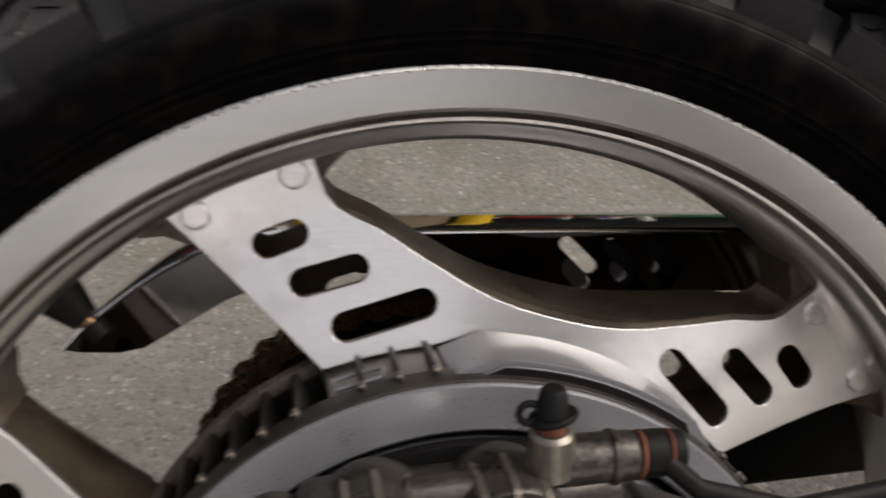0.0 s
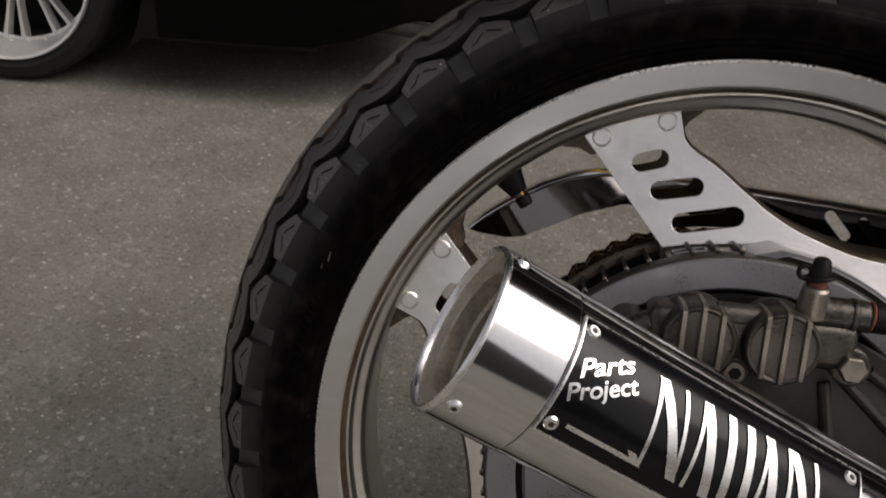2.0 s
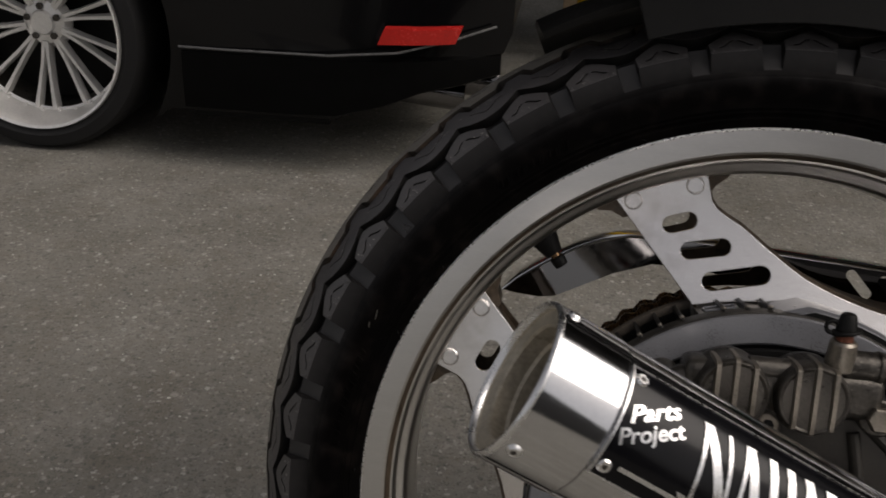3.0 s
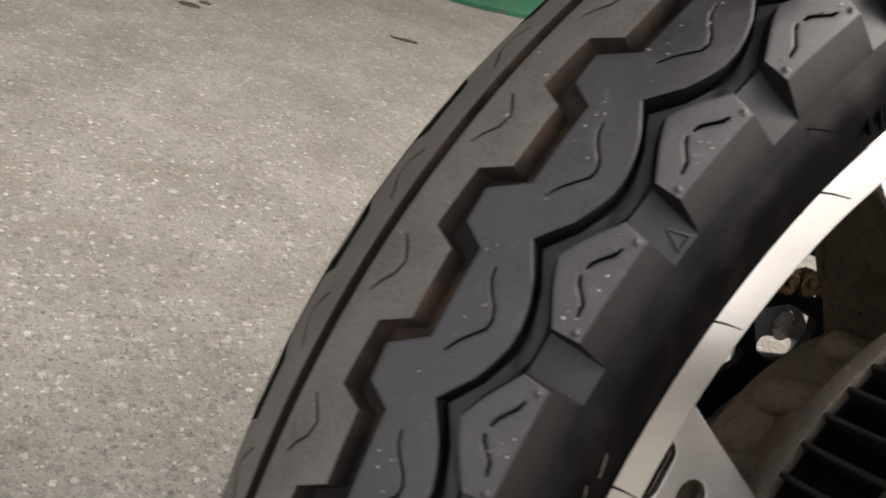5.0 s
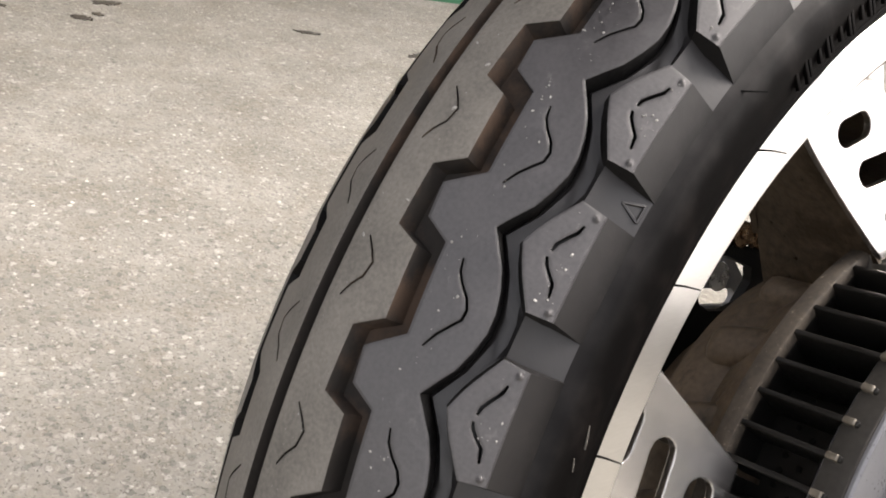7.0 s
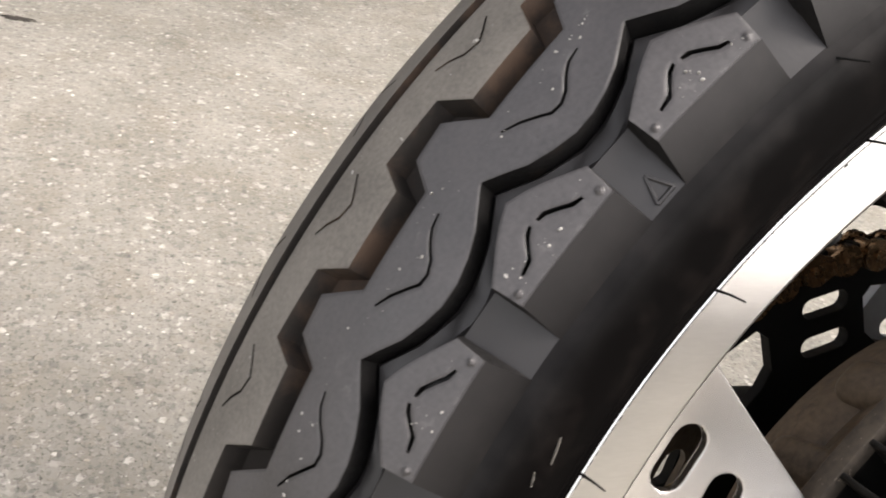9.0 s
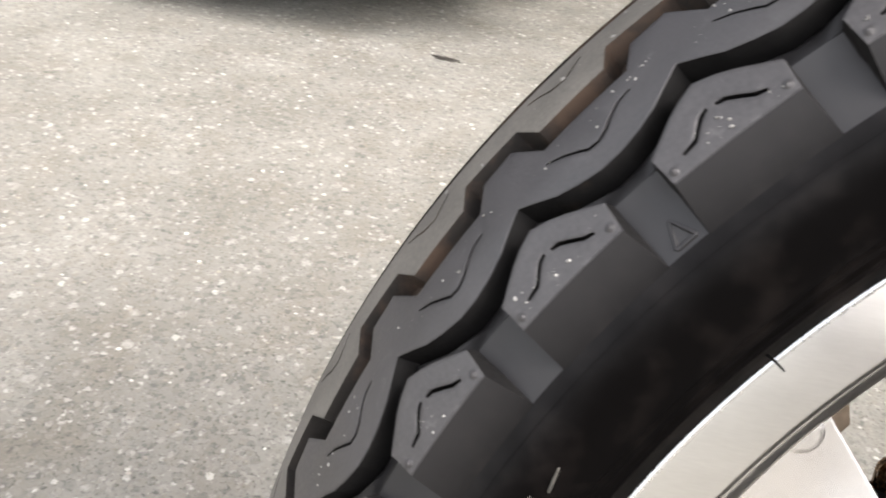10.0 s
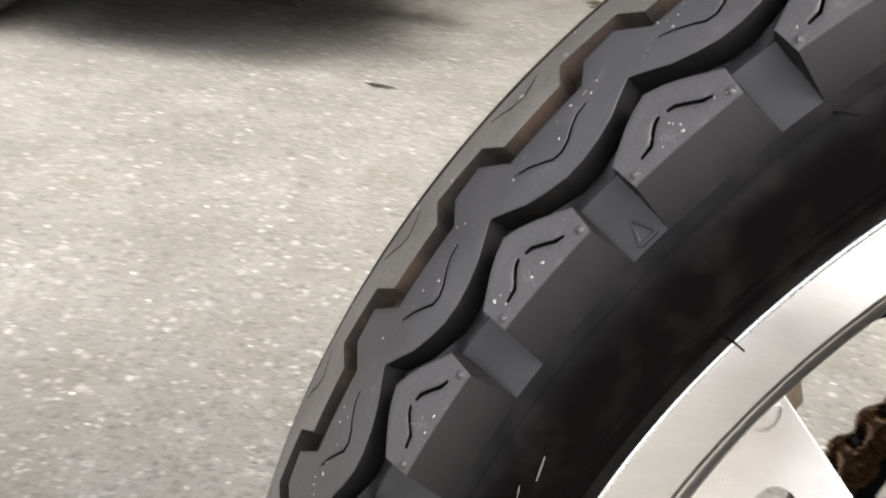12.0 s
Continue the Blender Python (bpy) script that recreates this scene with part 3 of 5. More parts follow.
    for k in range(PITCHES):
        for u, y in RIB_OUT[:-1]:
            a = radians(ANCHOR + PITCH * k + u)
            c, sn = math.cos(a), math.sin(a)
            p0, p1, p2, p3 = [on_tyre(0.0, y + w, d, -1, 0.0) for w, d in ((0.0001, 0.0068), (0.0006, 0.0050), (0.0014, 0.0042), (0.0034, 0.0041))]
            line = [(p.x, -p.y) for p in (p0, p1, p2, p3)] + [(0.2884, 0.0434 + (y - 0.0351) * 0.12), (0.2830, 0.0455), (0.2740, 0.0503), (0.2710, 0.0524)]
            rows.append([bm.verts.new((r * c, -w, r * sn)) for r, w in line])
    for p, q in zip(rows, rows[1:] + rows[:1]):
        for j in range(len(p) - 1):
            bm.faces.new((p[j], q[j], q[j + 1], p[j + 1])).material_index = 1 if j == 0 else 2 if j > 5 else 0
    ledge = part("shoulder_ledge", bm, LEDGE, body, smooth=50)
    ledge.data.materials.append(SHADED_WALL)
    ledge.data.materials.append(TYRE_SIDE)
    # raised triangle in one gap, and a dash of moulding
    a = 147.45 - 4.2
    bm = bmesh.new()
    corners = [on_gap(0.2752, a - 0.50), on_gap(0.2752, a + 0.50), on_gap(0.2800, a)]
    for i in range(3):
        rod(corners[i], corners[(i + 1) % 3], 0.0005, segs=6, bm=bm)
    part("wear_mark", bm, LEDGE, body)
    # moulding hairs near the bead
    for a in (111.0, 133.4, 144.3, 155.9, 178.0):
        p, q, e = polar(0.2452, a), polar(0.2448, a - 0.2), polar(0.2440, a - 0.3)
        part("moulding_hair", tube([(p[0], -0.0420, p[1]), (q[0], -0.0470, q[1]), (e[0], -0.0515, e[1])], [0.0004, 0.0003, 0.0002], 6), BLACK, body)
    # raised moulded marks on the sidewall, plain bars
    rnd = random.Random(5)
    for a0, n, r in ((120.4, 9, 0.2582), (160.0, 12, 0.2580)):
        for k in range(n):
            a = a0 + 1.22 * k + rnd.uniform(-0.15, 0.15)
            for da in (0.0, 0.38)[:1 + k % 2]:
                long = rnd.uniform(0.0020, 0.0036)
                bm = box(-long, long, -0.0010, 0.0002, -0.0006, 0.0006, 0.0002)
                bmesh.ops.transform(bm, matrix=pose(0, 0, 0, 0, -a - da, 0) @ Matrix.Translation((r, -0.0520, 0)) @ pose(0, 0, 0, 0, 22, 8), verts=bm.verts)
                part("moulded_mark", bm, TYRE_SIDE, body)
    # two pale scuffs low on the side
    for a0, r0, a1, r1 in ((154.1, 0.2620, 155.4, 0.2604), (156.0, 0.2630, 156.7, 0.2618)):
        p, q = polar(r0, a0), polar(r1, a1)
        part("scuff", tube([(p[0], -0.0526, p[1]), ((p[0] + q[0]) / 2, -0.0527, (p[1] + q[1]) / 2), (q[0], -0.0526, q[1])], [0.0002, 0.0003, 0.0002], 6), RUBBER_WORN, body)
    # a longer hair on the shoulder
    p, q = polar(0.2716, 134.2), polar(0.2690, 133.6)
    part("moulding_hair", tube([(p[0], -0.0518, p[1]), (q[0], -0.0570, q[1])], [0.0003, 0.0002], 6), BLACK, body)
    # grit stuck to the tread
    bm = bmesh.new()
    for k in range(1500):
        k0 = PITCH * rnd.randrange(-5, 6)
        u, y = rnd.choice(((rnd.uniform(0, PITCH), rnd.uniform(0.003, 0.013)), (rnd.uniform(0.5, 7.6), rnd.uniform(0.0275, 0.0345)), (rnd.uniform(0.5, 7.6), rnd.uniform(0.0275, 0.0345)), (rnd.uniform(-2.4, 2.4), rnd.uniform(0.0468, 0.0500))))
        if noise.noise((0.9 * (k0 + u), 160 * y, 3.0)) < rnd.uniform(-0.25, 0.35):
            continue
        c = on_tyre(k0 + u, y, rnd.choice((0.0, 0.0, 0.0002)), -1, ANCHOR)
        q = pose(*c, rnd.uniform(0, 180), rnd.uniform(0, 180), 0) @ Matrix.Diagonal((rnd.uniform(0.4, 1), rnd.uniform(0.4, 1), rnd.uniform(0.6, 1.6), 1))
        bmesh.ops.create_icosphere(bm, subdivisions=1, radius=0.00012 + 0.00050 * rnd.random() ** 3, matrix=q)
    tagged(part("grit", bm, GRIT, body), kind="stuff")
    body.matrix_basis = Matrix.Translation((0, OUT, 0)) @ Matrix.Diagonal((1.005, 1.005, 1.005, 1))
    return body


def on_gap(r, a):
    y = 0.0485 - (r - 0.2768) * 0.61
    return Vector((r * math.cos(radians(a)), -y - 0.0003, r * math.sin(radians(a))))


tyre_body = tyre()

# rim
RIM = [(0.2412, -0.0392), (0.2420, -0.0382), (0.2420, -0.0360), (0.2395, -0.0340), (0.2330, -0.0320), (0.2300, -0.0200), (0.2200, -0.0150), (0.2190, 0.0)]
RIM_IN = [(0.2400, -0.0393), (0.2278, -0.0391), (0.2264, -0.0380), (0.2258, -0.0330), (0.2240, -0.0312), (0.2224, -0.0308), (0.2214, -0.0290), (0.2208, -0.0250),
          (0.2190, -0.0236), (0.2168, -0.0228), (0.2150, -0.0205), (0.2138, -0.0150), (0.2134, 0.0)]
def seat(r, y):
    """A point of the rim's section, moved with the tyre."""
    return 1.005 * r, y + OUT


RIM_NEAR, RIM_IN = [seat(*p) for p in RIM], [seat(*p) for p in RIM_IN]
FAR = 2 * (MID + OUT)
loop = RIM_NEAR[:-1] + [(r, FAR - y) for r, y in RIM_NEAR[-2::-1]] + [(r, FAR - y) for r, y in RIM_IN[:-1]] + RIM_IN[-2::-1]
rim = part("rim", lathe(loop, 220), RIM_AL, bike, "satin cast aluminium wheel rim with nicked lip")

# a brighter metal ring puts the lip's highlight line into its colour
edge = [(0.2426 + 0.0009 * math.cos(2 * math.pi * k / 8), OUT - 0.0386 + 0.0009 * math.sin(2 * math.pi * k / 8)) for k in range(8)]
part("lip_edge", lathe(edge, 200), BADGE_SILVER, rim, "bright ring for the highlight along the worn rim lip")
# a dark ring paints the shade line in the rim's inner groove
part("groove_shade", lathe([seat(*p) for p in ((0.2263, -0.0377), (0.2254, -0.0331), (0.2238, -0.0313), (0.2240, -0.0309), (0.2257, -0.0327), (0.2267, -0.0377))], 200), RIM_DIRT_SHADE, rim, "dark ring that paints the shade in the rim groove")

# chips along the lip
NICKS = random.Random(11)
for k in range(70):
    a = radians(NICKS.choice((NICKS.uniform(88, 118), NICKS.uniform(60, 165))))
    r = 0.2420 + NICKS.uniform(-0.0004, 0.0008)
    bm = bmesh.new()
    bmesh.ops.create_icosphere(bm, subdivisions=1, radius=0.0005, matrix=pose(r * math.cos(a), OUT - 0.0391, r * math.sin(a), 0, -math.degrees(a), 0) @ Matrix.Diagonal((NICKS.uniform(0.5, 1.3), 0.5, NICKS.uniform(0.8, 2.4), 1)))
    part("lip_chip", bm, BLACK, rim)

# three boomerang spoke plates on each side
BIS = [70.9, 190.9, 310.9]
HALF = [(0.2156, 46.1), (0.2163, 42.0), (0.2164, 38.0), (0.2163, 34.0), (0.2152, 30.4), (0.2060, 30.2), (0.1985, 30.0), (0.1930, 29.2), (0.1880, 27.6), (0.1820, 25.0),
        (0.1755, 22.6), (0.1690, 20.0), (0.1630, 17.0), (0.1575, 13.8), (0.1530, 10.0), (0.1503, 6.0), (0.1492, 2.0)]


def plate_loops(turn):
    full = HALF + [(r, -a) for r, a in HALF[::-1]] + [(0.1372, -37.9), (0.1364, -30), (0.1362, -22), (0.1364, -12), (0.1366, -6), (0.1362, 0), (0.1380, 8), (0.1396, 12), (0.1380, 15), (0.1362, 19), (0.1358, 25), (0.1362, 31), (0.1372, 37.9)]
    loops = [[polar(r, a + turn) for r, a in full]]
    for s in (1, -1):
        for (r0, a0), (r1, a1), w in (((0.1882, 38.1), (0.1882, 34.7), 0.0055), ((0.1698, 35.8), (0.1692, 28.9), 0.0055), ((0.1490, 32.3), (0.1518, 20.6), 0.0058)):
            loops.append(slot(polar(r0, turn + s * a0), polar(r1, turn + s * a1), w))
    return loops


def dome(r):
    """How far the plate stands out towards the viewer at a radius."""
    return 0.0138 if r > 0.198 else 0.0138 + min(1.05, (0.198 - r) / 0.06) ** 1.4 * 0.0120


def spoke_plates():
    for turn in BIS:
        for side, material, name in ((-1, PLATE_AL, "spoke_plate"), (1, RIM_DIRT_SHADE, "far_spoke_plate")):
            bm = flat_fill(plate_loops(turn))
            for k in range(-16, 27):
                for d, lo in ((Vector((*polar(1, turn), 0)), 8), (Vector((*polar(1, turn + 90), 0)), -17)):
                    if k > lo and (lo > 0 or k < 17):
                        bmesh.ops.bisect_plane(bm, geom=bm.verts[:] + bm.edges[:] + bm.faces[:], dist=1e-7, plane_co=d * 0.009 * k, plane_no=d)
            thicken(bm, (0, 0, 0.0030))
            for v in bm.verts:
                r = math.hypot(v.co.x, v.co.y)
                v.co = (v.co.x, (v.co.z - dome(r)) if side < 0 else dome(r) - v.co.z + 2 * MID, v.co.y)
            plate = part(name, bm, material, bike, "bright brushed aluminium boomerang spoke plate with slots" if side < 0 else "", 28)
            if side > 0:
                continue
            for s in (1, -1):
                for da in (43.4, 32.6):
                    x, z = polar(0.2095, turn + s * da)
                    bm = rod((x, -0.0105, z), (x, -0.0150, z), 0.0058, segs=24, bevel=0.0006)
                    lathe([(0.0047, -0.0150), (0.0047, -0.0153), (0.0001, -0.0153)], 24, closed=False, bm=bm, m=Matrix.Translation((x, 0, z)))
                    part("rivet", bm, PLATE_AL, plate)
        # folded edges between the two plates
        edge = [(r, a) for r, a in HALF[4:]]
        chain = edge + [(r, -a) for r, a in edge[::-1]]
        bm = bmesh.new()
        web(bm, [polar(r + 0.0012, a + turn) for r, a in chain])
        for s in (1, -1):
            web(bm, [polar(r, turn + s * (a - 0.7)) for r, a in ((0.2150, 46.1), (0.19, 43.6), (0.16, 40.5), (0.132, 37.6), (0.105, 37.0))])
        part("spoke_web", bm, RIM_DIRT_SHADE, bike, "grimy folded edge of the spoke")
        for s in (1, -1):
            pts = [(0.2175, 51), (0.2120, 49.5), (0.2080, 47.5), (0.2010, 46.0), (0.2005, 38), (0.2010, 30.6), (0.2075, 29.0), (0.2120, 27.0), (0.2175, 25.4), (0.2185, 38)]
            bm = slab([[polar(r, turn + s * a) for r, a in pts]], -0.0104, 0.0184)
            part("rim_tab", bm, RIM_DIRT_SHADE, rim)


def web(bm, pts, thick=0.002):
    rows = []
    for i, p in enumerate(pts):
        a, b = Vector(pts[max(i - 1, 0)]), Vector(pts[min(i + 1, len(pts) - 1)])
        t = (b - a).normalized()
        n = Vector((-t.y, t.x)) * thick / 2
        d = dome(math.hypot(*p)) - 0.002
        rows.append([bm.verts.new((p[0] + n.x * k, y, p[1] + n.y * k)) for k, y in ((1, -d), (1, d + 2 * MID), (-1, d + 2 * MID), (-1, -d))])
    for p, q in zip(rows, rows[1:]):
        for k in range(4):
            bm.faces.new((p[k], p[(k + 1) % 4], q[(k + 1) % 4], q[k]))
    bm.faces.new(rows[0])
    bm.faces.new(rows[-1])


spoke_plates()


# hub and ventilated brake disc
def disc():
    hub = part("hub", lathe([(0.022, -0.030), (0.100, -0.026), (0.116, -0.012), (0.120, -0.004), (0.118, 0.004), (0.111, 0.014), (0.113, 0.026), (0.107, 0.040), (0.085, 0.048), (0.070, 0.075), (0.022, 0.075)], 96),
               BROWN_CAST, bike, "dusty brown cast wheel hub")
    for k in range(18):
        a = 20 * k + 7
        bm = box(0.095, 0.1175, -0.006, 0.030, -0.0100, 0.0100, 0.0065)
        bmesh.ops.transform(bm, matrix=pose(0, 0, 0, 0, -a, 0) @ pose(0, 0, 0, 14, 0, 0), verts=bm.verts)
        part("hub_rib", bm, BROWN_CAST, hub)
    ring = part("inner_disc", lathe([(0.100, -0.0200), (0.1350, -0.0206), (0.1350, -0.0120), (0.100, -0.010)], 120), VANE, bike, "black inner ring of the brake disc")
    part("dusty_lip", lathe([(0.1345, -0.0210), (0.1375, -0.0212), (0.1392, -0.0204), (0.1400, -0.0185), (0.1396, -0.0140), (0.1360, -0.0115), (0.1345, -0.0115)], 120), DUSTY_RING, ring, "dust covered lip")
    core = [(0.1180, -0.060), (0.1180, -0.020), (0.1160, -0.020), (0.1160, -0.060)]
    drum = part("disc_core", lathe(core, 120), VANE, bike, "black perforated core of the brake disc")
    for k in range(64):
        for dy, da in ((-0.030, 1.4), (-0.037, 2.8), (-0.044, 4.2), (-0.030, 4.2), (-0.044, 1.4)):
            p, q = polar(0.1178, 113.3 + 5.55 * k + da), polar(0.1186, 113.3 + 5.55 * k + da)
            if 100 < (113.3 + 5.55 * k) % 360 < 170:
                part("core_stud", rod((p[0], dy, p[1]), (q[0], dy, q[1]), 0.0012, segs=10), BLACK, drum)
    outer = part("brake_disc", lathe([(0.1178, -0.061), (0.1178, -0.0655), (0.1190, -0.0670), (0.1348, -0.0665), (0.1356, -0.0655), (0.1356, -0.0530), (0.1325, -0.0510), (0.1178, -0.0510)], 160),
                 DISC_GREY, bike, "grey painted ventilated brake disc")
    part("ring_edge", lathe([(0.1354, -0.0645), (0.1364, -0.0640), (0.1372, -0.0600), (0.1372, -0.0540), (0.1354, -0.0530)], 160), HANGER, outer, "black bevelled edge")
    part("disc_recess", lathe([(0.030, -0.056), (0.1175, -0.056), (0.1175, -0.0605), (0.110, -0.0608), (0.030, -0.0600)], 120), BLACK, bike)
    part("disc_carrier", lathe([(0.070, -0.060), (0.072, -0.0645), (0.1120, -0.0645), (0.1140, -0.0625), (0.1140, -0.058)], 120), DISC_GREY, bike, "grey inner ring of the brake disc")
    for k in range(64):
        a = 113.3 + 5.55 * k
        if 44 < a % 360 < 89:
            continue
        deep = -0.0205 if not 88 < a % 360 < 106 else -0.029
        bm = box(0.1185, 0.1388, -0.0600, deep, -0.0011, 0.0011, 0.0006)
        bmesh.ops.transform(bm, matrix=pose(0, 0, 0, 0, -a, 0), verts=bm.verts)
        part("cooling_vane", bm, VANE, outer)
        # a brighter piece on the tip of each vane
        bm = box(0.1356, 0.1396, -0.0590, -0.0545, -0.0013, 0.0013, 0.0006)
        bmesh.ops.transform(bm, matrix=pose(0, 0, 0, 0, -a, 0), verts=bm.verts)
        part("bright_tip", bm, WORN_CAST, outer)


disc()


# brake caliper over the disc
def caliper():
    body = part("brake_caliper", box(-0.056, 0.052, -0.100, -0.072, 0.086, 0.1125, 0.006), DARK_CAST, bike, "dark oily cast brake caliper with ribbed pistons")
    for cx, cz in ((-0.0307, 0.0974), (0.0117, 0.0984)):
        bm = lathe([(0.0170, -0.070), (0.0196, -0.076), (0.0206, -0.080), (0.0208, -0.0860), (0.0200, -0.0880), (0.0200, -0.1010), (0.0196, -0.1060), (0.0190, -0.1080), (0.0182, -0.1090), (0.0172, -0.1088), (0.0165, -0.1080), (0.0002, -0.1080)], 48, closed=False,
                   m=Matrix.Translation((cx, 0, cz)))
        piston = part("piston_housing", bm, DARK_CAST, body, "", 40)
        for dx in (-0.0095, 0.0005, 0.0105):
            hh = math.sqrt(0.0196 ** 2 - dx ** 2) + 0.0010
            line = [(-0.0850, 1.0), (-0.0960, 1.02), (-0.1050, 1.0), (-0.1085, 0.965), (-0.1102, 0.90), (-0.1106, 0.80), (-0.1104, 0.30), (-0.1107, 0.0), (-0.1104, -0.55), (-0.1098, -0.90), (-0.1050, -0.99), (-0.094, -1.02)]
            bm = bmesh.new()
            rows = [[bm.verts.new((cx + dx + sx * w, y + dy, cz + (hh - out) * z)) for sx, dy, w, out in ((-1, 0.003, 0.0019, 0.0022), (-1, 0.0, 0.0012, 0.0), (1, 0.0, 0.0012, 0.0), (1, 0.003, 0.0019, 0.0022))] for y, z in line]
            for p, q in zip(rows, rows[1:]):
                for k in range(4):
                    bm.faces.new((p[k], p[(k + 1) % 4], q[(k + 1) % 4], q[k]))
            part("rib", bm, WORN_CAST, piston)
    # dark bracket behind the housings, and a saddle between the two
    arc = [polar(0.1160, a) for a in range(66, 123, 4)]
    part("bracket", slab([arc + [(-0.052, 0.080), (0.040, 0.080)]], -0.0720, -0.0670), BLACK, body, "black bracket")
    part("bridge", rod((-0.022, -0.093, 0.1095), (0.002, -0.093, 0.1095), 0.0072), DARK_CAST, body)
    # slide pin
    part("pin_arm", tube([(-0.046, -0.090, 0.103), (-0.056, -0.090, 0.100), (-0.0645, -0.089, 0.094)], [0.0065, 0.0070, 0.008], 14), DARK_CAST, body)
    part("pin_boss", rod((-0.0645, -0.064, 0.0945), (-0.0635, -0.097, 0.0880), 0.0105, 0.0098, 28, bevel=0.002), DARK_CAST, body)
    part("pin_head", lathe([(0.0100, 0.0115), (0.0100, 0.0015), (0.0074, -0.0006), (0.0060, -0.0006), (0.0056, 0.0004), (0.0002, 0.0004)], 28, closed=False, m=pose(-0.0629, -0.1055, 0.0845, -10)), WORN_CAST, body, "worn bright pin end")
    # bleed nipple
    part("nipple_boss", rod((0.0262, -0.094, 0.114), (0.0262, -0.098, 0.1315), 0.0082, 0.0072, 24, bevel=0.0015), WORN_CAST, body)
    part("nipple", rod((0.0262, -0.098, 0.131), (0.0262, -0.099, 0.137), 0.0046, 0.0042, 12), RUST, body, "rusty bleed nipple")
    cap = part("nipple_cap", rod((0.0262, -0.0992, 0.1365), (0.0262, -0.1005, 0.1465), 0.0058, 0.0042, 20, bevel=0.001), BLACK, body, "black rubber cap")
    loop_pts = [(0.0262 + 0.0072 * math.cos(t), -0.0990 - 0.0062 * math.sin(t), 0.1360 + 0.0012 * math.cos(t)) for t in [k * math.pi / 9 for k in range(19)]]
    part("cap_strap", tube(loop_pts, 0.0013, 8), BLACK, cap)
    part("cap_eye", tube([(0.0185 + 0.0034 * math.cos(t), -0.1000, 0.1385 + 0.0034 * math.sin(t)) for t in [k * math.pi / 6 for k in range(13)]], 0.0013, 8), BLACK, cap)
    # hose union
    part("union", rod((0.028, -0.092, 0.1165), (0.056, -0.092, 0.1160), 0.0088, 0.0085, 24, bevel=0.0012), DARK_CAST, body)
    for x0, x1, r, m in ((0.046, 0.049, 0.0096, DARK_CAST), (0.056, 0.0578, 0.0084, RUST), (0.0578, 0.0660, 0.0080, BLACK), (0.0660, 0.0674, 0.0078, RUST), (0.0674, 0.0720, 0.0072, BLACK)):
        part("union_ring", rod((x0, -0.092, 0.1160), (x1, -0.092, 0.1158), r, segs=24 if x0 < 0.07 else 6, bevel=0.0006), m, body)
    part("brake_hose", tube([(0.064, -0.096, 0.116), (0.075, -0.100, 0.105), (0.11, -0.098, 0.092), (0.18, -0.094, 0.095), (0.30, -0.09, 0.12)], 0.0038, 12), BLACK, bike, "black rubber brake hose")
    # mounting bolts
    for x, z, r in ((0.050, 0.0895, 0.0080), (-0.0095, 0.0812, 0.0066)):
        bm = rod((x, -0.080, z), (x, -0.0985, z), r + 0.0025, segs=28, bevel=0.001)
        part("bolt_boss", bm, DARK_CAST, body)
        part("bolt_head", rod((x, -0.0980, z), (x, -0.1035, z), r * 0.92, segs=6 if r > 0.007 else 24, bevel=0.0008), WORN_CAST, body)
    part("socket", rod((-0.0095, -0.1030, 0.0812), (-0.0095, -0.1040, 0.0812), 0.0034, segs=6, bevel=0.0001), BLACK, body)
    # hanger plate that carries the caliper, with stiffening ribs
    out = [(0.022, 0.088), (0.060, 0.098), (0.082, 0.088), (0.105, 0.062), (0.20, 0.030), (0.21, -0.02), (0.10, -0.03), (0.05, 0.0), (0.0, 0.01), (-0.03, 0.05), (-0.02, 0.08)]
    hanger = part("caliper_hanger", slab([out], -0.090, -0.078), HANGER, bike, "dark cast caliper hanger")
    for a, b in (((0.050, 0.080), (0.10, 0.035)), ((0.062, 0.086), (0.15, 0.030)), ((0.040, 0.078), (0.055, 0.01)), ((0.10, 0.06), (0.19, 0.012))):
        part("hanger_rib", tube([(a[0], -0.0905, a[1]), (b[0], -0.0915, b[1])], 0.0035, 10), HANGER, hanger)
    part("hanger_bolt", rod((0.118, -0.088, 0.030), (0.118, -0.099, 0.030), 0.009, segs=6, bevel=0.001), WORN_CAST, hanger)


caliper()


